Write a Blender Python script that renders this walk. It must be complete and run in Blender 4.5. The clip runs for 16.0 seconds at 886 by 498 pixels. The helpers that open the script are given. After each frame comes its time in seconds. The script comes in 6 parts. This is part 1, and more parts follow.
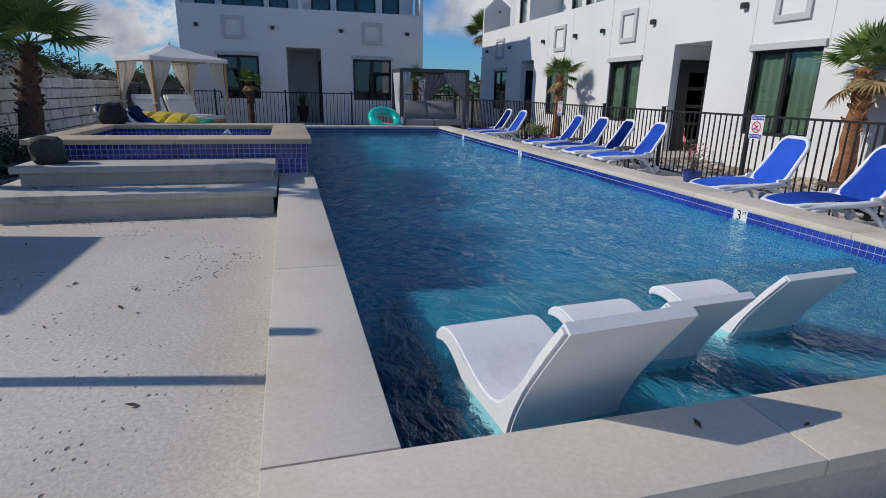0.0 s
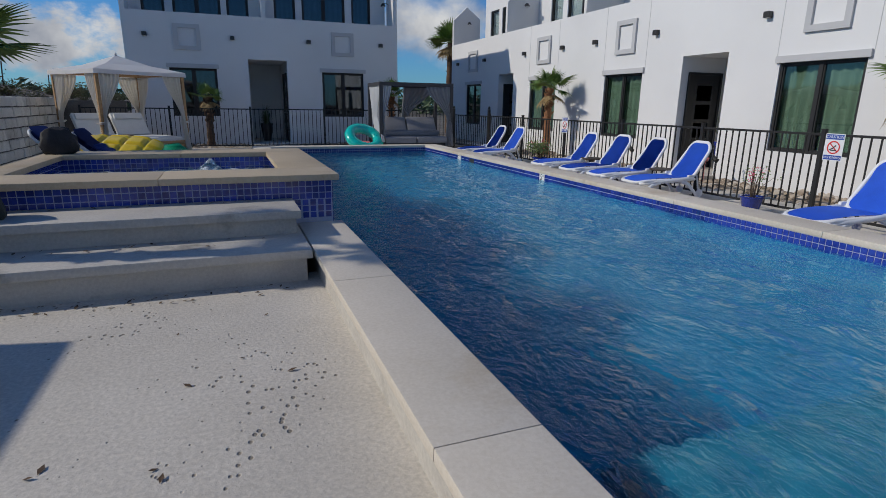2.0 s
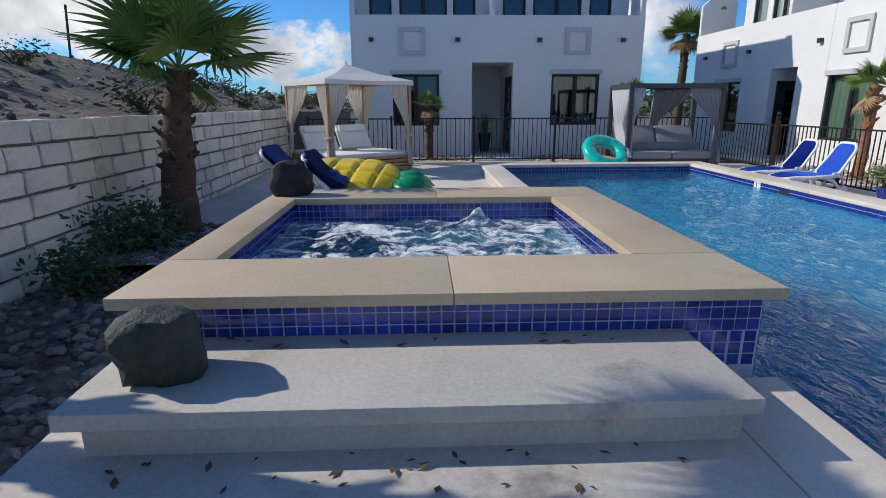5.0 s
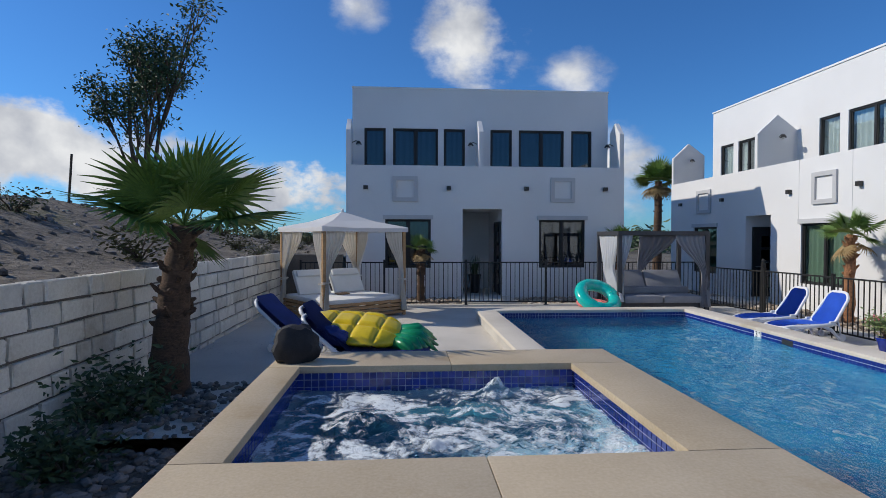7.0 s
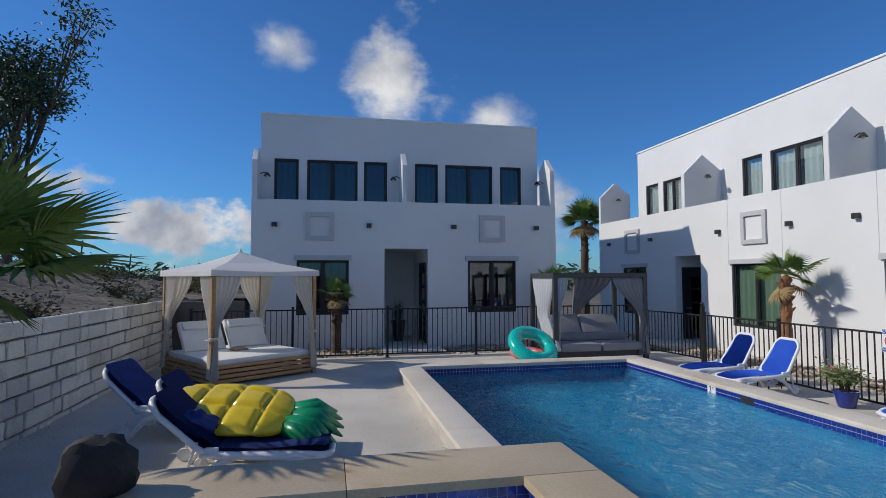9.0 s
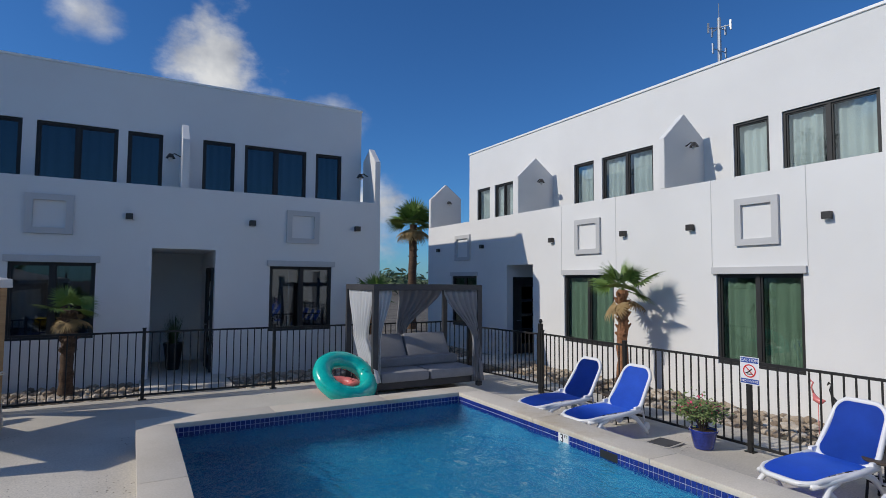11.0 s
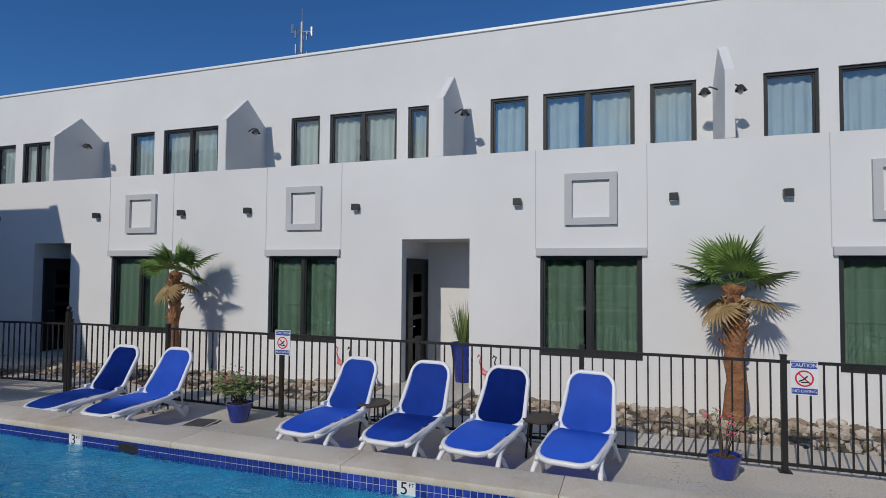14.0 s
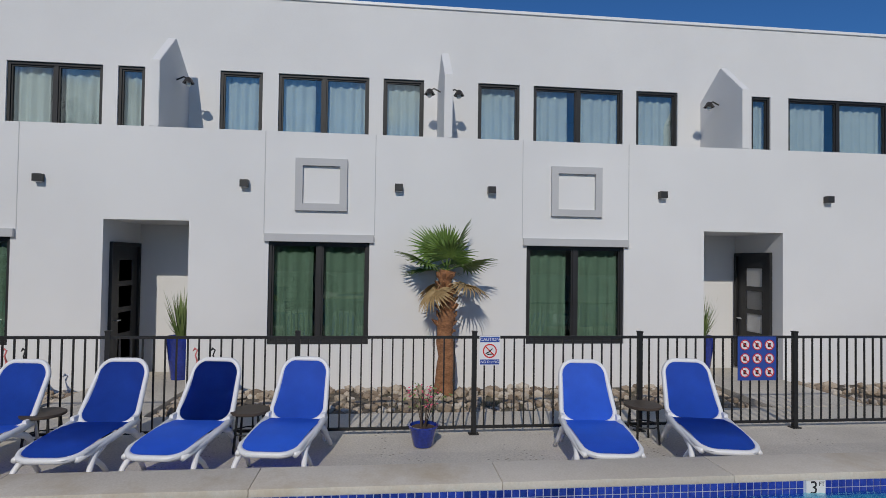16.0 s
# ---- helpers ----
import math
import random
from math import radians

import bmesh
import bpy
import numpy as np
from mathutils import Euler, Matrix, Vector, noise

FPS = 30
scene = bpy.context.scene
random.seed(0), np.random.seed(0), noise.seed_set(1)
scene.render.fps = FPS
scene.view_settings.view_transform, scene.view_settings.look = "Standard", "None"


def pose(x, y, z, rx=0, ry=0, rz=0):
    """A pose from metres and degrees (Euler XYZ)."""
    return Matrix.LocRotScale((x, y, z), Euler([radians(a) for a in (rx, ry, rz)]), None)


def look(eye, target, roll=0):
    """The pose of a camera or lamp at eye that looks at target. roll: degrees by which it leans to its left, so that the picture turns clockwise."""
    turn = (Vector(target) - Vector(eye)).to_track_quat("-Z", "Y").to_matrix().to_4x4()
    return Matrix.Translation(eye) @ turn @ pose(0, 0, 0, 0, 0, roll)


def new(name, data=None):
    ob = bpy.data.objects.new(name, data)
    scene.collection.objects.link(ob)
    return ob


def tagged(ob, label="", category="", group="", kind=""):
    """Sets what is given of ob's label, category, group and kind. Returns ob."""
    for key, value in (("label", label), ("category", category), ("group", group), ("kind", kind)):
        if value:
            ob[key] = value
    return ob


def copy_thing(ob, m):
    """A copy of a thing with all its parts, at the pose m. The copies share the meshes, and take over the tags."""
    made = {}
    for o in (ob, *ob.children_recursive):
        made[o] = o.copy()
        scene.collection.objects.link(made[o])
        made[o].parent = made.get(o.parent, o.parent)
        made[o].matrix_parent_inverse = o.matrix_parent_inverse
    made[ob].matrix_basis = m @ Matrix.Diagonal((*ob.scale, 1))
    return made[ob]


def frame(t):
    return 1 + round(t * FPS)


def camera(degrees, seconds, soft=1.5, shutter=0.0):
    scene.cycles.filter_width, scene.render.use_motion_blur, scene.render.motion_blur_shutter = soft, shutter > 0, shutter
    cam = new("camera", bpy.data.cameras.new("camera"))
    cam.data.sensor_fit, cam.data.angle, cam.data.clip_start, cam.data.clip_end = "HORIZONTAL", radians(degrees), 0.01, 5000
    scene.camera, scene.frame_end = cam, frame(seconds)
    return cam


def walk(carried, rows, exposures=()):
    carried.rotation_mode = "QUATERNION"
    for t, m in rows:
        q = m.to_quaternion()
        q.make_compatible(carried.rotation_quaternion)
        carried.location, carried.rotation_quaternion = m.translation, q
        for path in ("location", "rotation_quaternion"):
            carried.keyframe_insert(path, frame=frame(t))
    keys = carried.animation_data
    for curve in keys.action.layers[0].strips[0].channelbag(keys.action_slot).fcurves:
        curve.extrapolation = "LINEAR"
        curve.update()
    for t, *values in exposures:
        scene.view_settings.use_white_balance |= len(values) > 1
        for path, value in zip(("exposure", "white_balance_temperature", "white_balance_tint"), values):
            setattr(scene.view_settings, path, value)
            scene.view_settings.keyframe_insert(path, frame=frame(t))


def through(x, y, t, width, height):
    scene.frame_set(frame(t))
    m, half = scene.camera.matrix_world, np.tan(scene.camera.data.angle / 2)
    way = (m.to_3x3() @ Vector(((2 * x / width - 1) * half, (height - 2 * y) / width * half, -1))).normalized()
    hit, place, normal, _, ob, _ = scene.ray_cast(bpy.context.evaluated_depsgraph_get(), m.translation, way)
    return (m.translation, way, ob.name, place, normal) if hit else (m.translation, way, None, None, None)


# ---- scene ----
cam = camera(78.0, 16.0, soft=0.8)
PATH = [
    (0, look((0.005, -1.984, 1.312), (1.309, 2.639, -0.078), 1.21)),
    (0.5, look((-0.205, -1.513, 1.292), (1.372, 3.029, -0.079), 1.91)),
    (1, look((-0.411, -1.136, 1.329), (1.286, 3.377, 0.006), 1.51)),
    (1.5, look((-0.535, -0.651, 1.333), (1.230, 3.846, 0.042), 1.08)),
    (2, look((-0.689, -0.154, 1.358), (1.060, 4.353, 0.083), 0.81)),
    (2.5, look((-0.776, 0.463, 1.347), (0.814, 5.033, 0.085), 0.79)),
    (3, look((-0.893, 0.939, 1.423), (0.280, 5.626, 0.137), 0.32)),
    (3.5, look((-1.000, 1.466, 1.485), (-0.309, 6.237, 0.161), -0.06)),
    (4, look((-1.153, 1.996, 1.532), (-0.763, 6.787, 0.155), 0.19)),
    (4.2, look((-1.208, 2.222, 1.526), (-0.907, 7.009, 0.115), 0.08)),
    (6.3, look((-1.640, 3.066, 1.651), (-1.484, 8.032, 1.092), -0.39)),
    (6.5, look((-1.633, 3.094, 1.689), (-1.440, 8.074, 1.288), -0.37)),
    (7, look((-1.711, 3.055, 1.799), (-1.347, 8.041, 1.701), 0.12)),
    (7.5, look((-1.784, 3.009, 1.849), (-1.198, 7.974, 1.941), 0.07)),
    (8, look((-1.810, 2.992, 1.863), (-1.043, 7.930, 2.057), -0.21)),
    (8.2, look((-1.796, 3.063, 1.831), (-0.981, 7.990, 2.072), -0.18)),
    (10.3, look((-0.320, 6.948, 2.091), (1.338, 11.660, 2.320), -0.28)),
    (10.5, look((-0.228, 6.856, 2.092), (1.597, 11.504, 2.335), -0.17)),
    (11, look((-0.216, 6.924, 2.073), (2.238, 11.271, 2.360), 0.40)),
    (11.5, look((-0.226, 6.900, 2.052), (2.871, 10.813, 2.365), 0.69)),
    (12, look((-0.204, 6.861, 2.086), (3.454, 10.257, 2.386), 0.53)),
    (12.5, look((-0.083, 6.716, 2.030), (3.969, 9.631, 2.318), 0.46)),
    (13, look((0.050, 6.666, 1.995), (4.381, 9.152, 2.255), 0.52)),
    (13.5, look((0.077, 6.581, 1.993), (4.621, 8.655, 2.210), 0.50)),
    (14, look((0.133, 6.547, 1.982), (4.861, 8.163, 2.171), 0.44)),
    (14.5, look((0.233, 6.427, 1.981), (5.100, 7.564, 2.134), 0.40)),
    (15, look((0.264, 6.362, 1.976), (5.230, 6.929, 2.111), 0.57)),
    (15.5, look((0.282, 6.217, 1.966), (5.280, 6.255, 2.092), 0.73)),
    (16, look((0.304, 6.108, 1.944), (5.274, 5.578, 2.056), 0.80)),
]
walk(cam, PATH, exposures=[(0.0, -0.03), (1.0, -0.25), (2.0, -0.25), (3.0, -0.07), (4.0, 0.36), (6.5, 0.22), (7.0, 0.15), (8.0, 0.05), (10.5, -0.05), (12.0, -0.18), (13.5, -0.33), (15.0, -0.45), (16.0, -0.48)])

# ---- world and sun ----
SUN_FROM = Vector((-1.0, 0.22, 0.69)).normalized()
world = bpy.data.worlds.new("sky")
scene.world = world
world.use_nodes = True
wn, wl = world.node_tree.nodes, world.node_tree.links
wn.clear()
w_out = wn.new("ShaderNodeOutputWorld")
w_bg = wn.new("ShaderNodeBackground")
w_sky = wn.new("ShaderNodeTexSky")
w_sky.sky_type = "NISHITA"
w_sky.sun_disc = False
w_sky.sun_elevation = math.asin(SUN_FROM.z)
w_sky.sun_rotation = math.atan2(SUN_FROM.x, SUN_FROM.y)
w_sky.altitude = 200
w_sky.ozone_density = 3.0
w_sky.dust_density = 0.3
w_bg.inputs["Strength"].default_value = 0.102
w_tint = wn.new("ShaderNodeMix")
w_tint.data_type, w_tint.blend_type = "RGBA", "MULTIPLY"
w_tint.inputs[0].default_value = 1.0
w_tint.inputs[7].default_value = (0.31, 0.66, 1.06, 1)
wl.new(w_sky.outputs[0], w_tint.inputs[6])
w_co = wn.new("ShaderNodeTexCoord")


def cloud_mask(direction, spread, soft_edge, scale, seed):
    """A soft cumulus round one direction of the sky, with a ragged edge."""
    dot = wn.new("ShaderNodeVectorMath")
    dot.operation = "DISTANCE"
    nv = wn.new("ShaderNodeTexNoise")
    nv.inputs["Scale"].default_value = scale
    nv.inputs["Detail"].default_value = 7
    nv.inputs["Roughness"].default_value = 0.58
    mp = wn.new("ShaderNodeMapping")
    mp.inputs["Location"].default_value = (seed, seed * 0.7, 0)
    mp.inputs["Scale"].default_value = (1, 1, 1.5)
    wl.new(w_co.outputs["Generated"], mp.inputs[0])
    wl.new(mp.outputs[0], nv.inputs["Vector"])
    st = wn.new("ShaderNodeMapping")
    d = Vector(direction).normalized()
    st.inputs["Scale"].default_value = spread
    wl.new(w_co.outputs["Generated"], st.inputs[0])
    wl.new(st.outputs[0], dot.inputs[0])
    dot.inputs[1].default_value = (d.x * spread[0], d.y * spread[1], d.z * spread[2])
    add = wn.new("ShaderNodeMath")
    add.operation = "MULTIPLY_ADD"
    wl.new(nv.outputs[0], add.inputs[0])
    add.inputs[1].default_value = 1.7
    wl.new(dot.outputs["Value"], add.inputs[2])
    ramp = wn.new("ShaderNodeMapRange")
    ramp.interpolation_type = "SMOOTHSTEP"
    wl.new(add.outputs[0], ramp.inputs[0])
    ramp.inputs[1].default_value = 1.55
    ramp.inputs[2].default_value = 1.55 - soft_edge
    return ramp.outputs[0]


def sky_max(a, b):
    m = wn.new("ShaderNodeMath")
    m.operation = "MAXIMUM"
    wl.new(a, m.inputs[0])
    wl.new(b, m.inputs[1])
    return m.outputs[0]


CLOUDS = (
    ((0.115, 0.93, 0.35), (8.0, 8.0, 6.4), 0.50, 7.0, 0.3),
    ((0.28, 0.915, 0.28), (7.0, 7.0, 16.0), 0.75, 8.0, 4.1),
    ((-0.079, 0.922, 0.378), (12.0, 12.0, 18.0), 0.9, 9.0, 2.2),
    ((-0.54, 0.84, 0.12), (3.6, 3.6, 9.5), 0.28, 7.0, 7.7),
    ((-0.235, 0.967, 0.075), (5.0, 5.0, 13.0), 0.25, 9.0, 5.5),
    ((-0.86, 0.50, 0.20), (2.4, 2.4, 6.5), 0.30, 6.0, 9.1),
    ((0.34, 0.93, 0.13), (5.0, 5.0, 9.0), 0.6, 8.0, 3.7),
    ((-0.95, -0.30, 0.45), (1.3, 1.3, 3.0), 0.6, 4.0, 1.9),
    ((-0.2, -0.95, 0.40), (1.6, 1.6, 4.0), 0.6, 4.0, 6.3),
)
mask = None
for c in CLOUDS:
    one = cloud_mask(*c)
    mask = one if mask is None else sky_max(mask, one)
w_cloud = wn.new("ShaderNodeTexNoise")
w_cloud.inputs["Scale"].default_value = 9
w_cloud.inputs["Detail"].default_value = 6
wl.new(w_co.outputs["Generated"], w_cloud.inputs["Vector"])
w_shade = wn.new("ShaderNodeValToRGB")
w_shade.color_ramp.elements[0].position, w_shade.color_ramp.elements[0].color = 0.35, (3.0, 3.3, 4.0, 1)
w_shade.color_ramp.elements[1].position, w_shade.color_ramp.elements[1].color = 0.62, (7.2, 7.3, 7.4, 1)
wl.new(w_cloud.outputs[0], w_shade.inputs[0])
w_mix = wn.new("ShaderNodeMix")
w_mix.data_type = "RGBA"
wl.new(mask, w_mix.inputs[0])
wl.new(w_tint.outputs[2], w_mix.inputs[6])
wl.new(w_shade.outputs[0], w_mix.inputs[7])
wl.new(w_mix.outputs[2], w_bg.inputs["Color"])
wl.new(w_bg.outputs[0], w_out.inputs[0])

sun_data = bpy.data.lights.new("sun", "SUN")
sun_data.energy, sun_data.angle, sun_data.color = 3.1, radians(0.55), (1.0, 0.935, 0.83)
sun = new("sun", sun_data)
sun.matrix_world = look(SUN_FROM * 60, (0, 0, 0))


# ---- materials ----
def nodes(name):
    m = bpy.data.materials.new(name)
    m.use_nodes = True
    n, l = m.node_tree.nodes, m.node_tree.links
    return m, n, l, n["Principled BSDF"]


def noise_tex(n, l, scale, detail=5, rough=0.55, stretch=(1, 1, 1), local=False, seed=0.0):
    if local:
        src = n.new("ShaderNodeTexCoord").outputs["Object"]
    else:
        src = n.new("ShaderNodeNewGeometry").outputs["Position"]
    mp = n.new("ShaderNodeMapping")
    mp.inputs["Scale"].default_value = stretch
    mp.inputs["Location"].default_value = (seed, seed * 1.3, seed * 0.6)
    l.new(src, mp.inputs[0])
    t = n.new("ShaderNodeTexNoise")
    t.inputs["Scale"].default_value = scale
    t.inputs["Detail"].default_value = detail
    t.inputs["Roughness"].default_value = rough
    l.new(mp.outputs[0], t.inputs["Vector"])
    return t


def ramp_of(n, l, src, stops):
    r = n.new("ShaderNodeValToRGB")
    el = r.color_ramp.elements
    while len(el) < len(stops):
        el.new(0.5)
    for e, (p, c) in zip(el, stops):
        e.position, e.color = p, (*c, 1)
    l.new(src, r.inputs[0])
    return r


def mix_col(n, l, fac, a, b, mode="MIX"):
    m = n.new("ShaderNodeMix")
    m.data_type, m.blend_type = "RGBA", mode
    for sock, v in ((m.inputs[0], fac), (m.inputs[6], a), (m.inputs[7], b)):
        if isinstance(v, (int, float)):
            sock.default_value = v
        elif isinstance(v, tuple):
            sock.default_value = (*v, 1)
        else:
            l.new(v, sock)
    return m.outputs[2]


def bump_of(n, l, bsdf, src, strength, distance):
    b = n.new("ShaderNodeBump")
    b.inputs["Strength"].default_value = strength
    b.inputs["Distance"].default_value = distance
    l.new(src, b.inputs["Height"])
    l.new(b.outputs[0], bsdf.inputs["Normal"])
    return b


def surface(name, dark, light, large=0.6, fine=40.0, rough=0.75, bump=0.3, depth=0.004, metal=0.0, stretch=(1, 1, 1),
            local=False, piece=0.0, coat=0.0, stain=None, stain_scale=0.9):
    """A plain material: two colours mixed at two scales, relief, and, for pieces, a tone of their own."""
    m, n, l, b = nodes(name)
    big = noise_tex(n, l, large, 4, 0.6, stretch, local)
    small = noise_tex(n, l, fine, 5, 0.65, stretch, local, 3.1)
    ad = n.new("ShaderNodeMath")
    ad.operation = "MULTIPLY_ADD"
    l.new(small.outputs[0], ad.inputs[0])
    ad.inputs[1].default_value = 0.5
    sc = n.new("ShaderNodeMath")
    sc.operation = "MULTIPLY"
    l.new(big.outputs[0], sc.inputs[0])
    sc.inputs[1].default_value = 0.5
    l.new(sc.outputs[0], ad.inputs[2])
    col = ramp_of(n, l, ad.outputs[0], ((0.36, dark), (0.64, light))).outputs[0]
    if stain:
        st = noise_tex(n, l, stain_scale, 6, 0.7, (1, 1, 1), local, 8.7)
        f = ramp_of(n, l, st.outputs[0], ((0.56, (0, 0, 0)), (0.72, (0.7, 0.7, 0.7)))).outputs[0]
        col = mix_col(n, l, f, col, stain)
    if piece:
        info = n.new("ShaderNodeObjectInfo")
        hs = n.new("ShaderNodeHueSaturation")
        mr = n.new("ShaderNodeMapRange")
        l.new(info.outputs["Random"], mr.inputs[0])
        mr.inputs[3].default_value, mr.inputs[4].default_value = 1 - piece, 1 + piece
        l.new(mr.outputs[0], hs.inputs["Value"])
        l.new(col, hs.inputs["Color"])
        col = hs.outputs[0]
    l.new(col, b.inputs["Base Color"])
    b.inputs["Roughness"].default_value = rough
    b.inputs["Metallic"].default_value = metal
    b.inputs["Coat Weight"].default_value = coat
    if bump:
        bump_of(n, l, b, small.outputs[0], bump, depth)
    return m


M_STUCCO = surface("white_stucco", (0.66, 0.655, 0.65), (0.76, 0.755, 0.745), 0.35, 95, 0.9, 0.5, 0.004)
M_TRIM = surface("grey_trim_paint", (0.46, 0.46, 0.465), (0.53, 0.53, 0.535), 0.6, 80, 0.85, 0.3, 0.003)
M_CAP = surface("white_metal_cap", (0.75, 0.75, 0.75), (0.82, 0.82, 0.82), 1, 20, 0.4, 0.1, 0.001)
M_FRAME = surface("dark_bronze_frame", (0.010, 0.010, 0.011), (0.018, 0.018, 0.019), 2, 60, 0.55, 0.1, 0.001)
M_IRON = surface("black_powder_coat", (0.006, 0.006, 0.0065), (0.012, 0.012, 0.012), 2, 60, 0.55, 0.1, 0.001)
M_COPING = surface("cream_limestone_coping", (0.55, 0.49, 0.40), (0.68, 0.62, 0.53), 1.1, 55, 0.7, 0.35, 0.003, stain=(0.45, 0.35, 0.22), stain_scale=0.7, piece=0.05)
M_SPACAP = surface("tan_limestone_coping", (0.42, 0.33, 0.21), (0.56, 0.46, 0.32), 1.2, 50, 0.6, 0.35, 0.003, stain=(0.36, 0.24, 0.11), stain_scale=1.1, piece=0.06)
M_STEP = surface("pale_concrete_step", (0.40, 0.37, 0.33), (0.56, 0.53, 0.47), 1.6, 45, 0.82, 0.5, 0.005, stain=(0.13, 0.12, 0.105), stain_scale=1.9)
# Plaster and ledge: wide colour mottle stands in for caustic light under water.
M_PLASTER = surface("caustic_mottled_plaster", (0.006, 0.10, 0.24), (0.05, 0.34, 0.52), 4.5, 30, 0.6, 0.2, 0.003)
M_LEDGE = surface("pale_caustic_mottled_ledge", (0.02, 0.13, 0.22), (0.085, 0.28, 0.38), 4.5, 30, 0.6, 0.2, 0.003)
M_TILE = surface("cobalt_glazed_tile", (0.012, 0.025, 0.20), (0.03, 0.06, 0.36), 2.0, 30, 0.12, 0.1, 0.001, piece=0.35, coat=0.3)
M_GROUT = surface("pale_blue_grout", (0.36, 0.40, 0.52), (0.50, 0.54, 0.66), 3, 60, 0.9, 0.2, 0.002)
M_MARK = surface("white_marker_tile", (0.74, 0.74, 0.72), (0.82, 0.82, 0.80), 3, 60, 0.3, 0.1, 0.001)
M_BLOCK = surface("cream_limestone_block", (0.66, 0.60, 0.50), (0.84, 0.79, 0.69), 1.6, 28, 0.9, 0.8, 0.012, piece=0.13, stain=(0.42, 0.35, 0.25), stain_scale=1.3)
M_MORTAR = surface("grey_mortar", (0.11, 0.095, 0.08), (0.19, 0.17, 0.145), 3, 40, 0.95, 0.6, 0.006)
M_ROCK = surface("river_rock", (0.22, 0.18, 0.14), (0.50, 0.42, 0.33), 3.0, 22, 0.85, 0.5, 0.006)
M_BOULDER = surface("dark_green_boulder", (0.012, 0.018, 0.016), (0.045, 0.06, 0.05), 7, 35, 0.6, 0.9, 0.02, local=True)
M_WHITE = surface("white_resin", (0.74, 0.75, 0.76), (0.82, 0.82, 0.83), 2, 60, 0.38, 0.05, 0.001, local=True)
M_BLUE = surface("royal_blue_sling", (0.012, 0.10, 0.62), (0.02, 0.14, 0.78), 3, 160, 0.65, 0.0, 0.001, local=True)
M_NAVY = surface("navy_sling", (0.012, 0.025, 0.13), (0.024, 0.046, 0.22), 3, 160, 0.7, 0.4, 0.001, local=True)
M_POOLCHAIR = surface("white_moulded_polyethylene", (0.70, 0.71, 0.73), (0.80, 0.80, 0.81), 1.6, 45, 0.5, 0.12, 0.002, local=True)
M_CUSHIONGRIP = surface("ribbed_white_polyethylene", (0.62, 0.63, 0.65), (0.76, 0.76, 0.77), 9, 150, 0.6, 0.5, 0.003, local=True)
M_TEAL = surface("turquoise_vinyl", (0.0, 0.44, 0.38), (0.01, 0.54, 0.47), 2, 20, 0.22, 0.1, 0.002, local=True, coat=0.5)
M_PINK = surface("coral_vinyl", (0.62, 0.16, 0.16), (0.72, 0.22, 0.20), 2, 20, 0.3, 0.1, 0.002, local=True)
M_YELLOW = surface("yellow_vinyl", (0.72, 0.50, 0.01), (0.84, 0.62, 0.02), 3, 20, 0.28, 0.1, 0.002, local=True, coat=0.3)
M_GREENV = surface("green_vinyl", (0.0, 0.18, 0.06), (0.01, 0.28, 0.10), 3, 20, 0.3, 0.1, 0.002, local=True, coat=0.3)
M_CUSHION = surface("off_white_cushion", (0.66, 0.65, 0.62), (0.76, 0.75, 0.72), 3, 120, 0.95, 0.5, 0.003, local=True)
M_GREYCUSH = surface("grey_outdoor_fabric", (0.22, 0.22, 0.235), (0.31, 0.31, 0.325), 3, 120, 0.95, 0.5, 0.003, local=True)
M_WOOD = surface("honey_teak", (0.30, 0.165, 0.07), (0.46, 0.28, 0.13), 2.2, 18, 0.6, 0.4, 0.003, stretch=(0.4, 6, 6), local=True)
M_DARKMETAL = surface("charcoal_frame", (0.035, 0.035, 0.04), (0.06, 0.06, 0.065), 3, 60, 0.5, 0.1, 0.001)
M_POT = surface("cobalt_glazed_pot", (0.008, 0.02, 0.16), (0.02, 0.045, 0.32), 5, 30, 0.12, 0.2, 0.003, local=True, coat=0.5)
M_DARKPOT = surface("black_planter", (0.010, 0.010, 0.011), (0.02, 0.02, 0.021), 5, 30, 0.5, 0.2, 0.003, local=True)
M_TRUNK = surface("palm_bark", (0.15, 0.065, 0.03), (0.44, 0.21, 0.10), 5, 26, 0.95, 1.0, 0.02, local=True, stretch=(1, 1, 2.2))
M_TRUNKDARK = surface("dark_palm_bark", (0.045, 0.028, 0.018), (0.15, 0.09, 0.055), 5, 26, 0.95, 1.0, 0.02, local=True, stretch=(1, 1, 2.2))
M_FROND = surface("palm_leaf", (0.06, 0.12, 0.022), (0.19, 0.29, 0.06), 2.5, 25, 0.5, 0.3, 0.003, local=True)
M_FRONDDRY = surface("dry_palm_leaf", (0.26, 0.17, 0.07), (0.42, 0.30, 0.15), 2.5, 25, 0.85, 0.3, 0.003, local=True)
M_LEAF = surface("dark_tree_leaf", (0.028, 0.055, 0.018), (0.06, 0.10, 0.035), 2.5, 25, 0.6, 0.3, 0.003, local=True)
M_GRASS = surface("strappy_leaf", (0.08, 0.14, 0.03), (0.22, 0.28, 0.10), 4, 30, 0.6, 0.2, 0.002, local=True)
M_FLOWER = surface("pink_bloom", (0.55, 0.04, 0.12), (0.75, 0.10, 0.22), 4, 30, 0.7, 0.2, 0.002, local=True)
M_BARK = surface("grey_brown_bark", (0.05, 0.036, 0.026), (0.12, 0.09, 0.065), 5, 30, 0.95, 0.9, 0.012, local=True, stretch=(1, 1, 0.3))
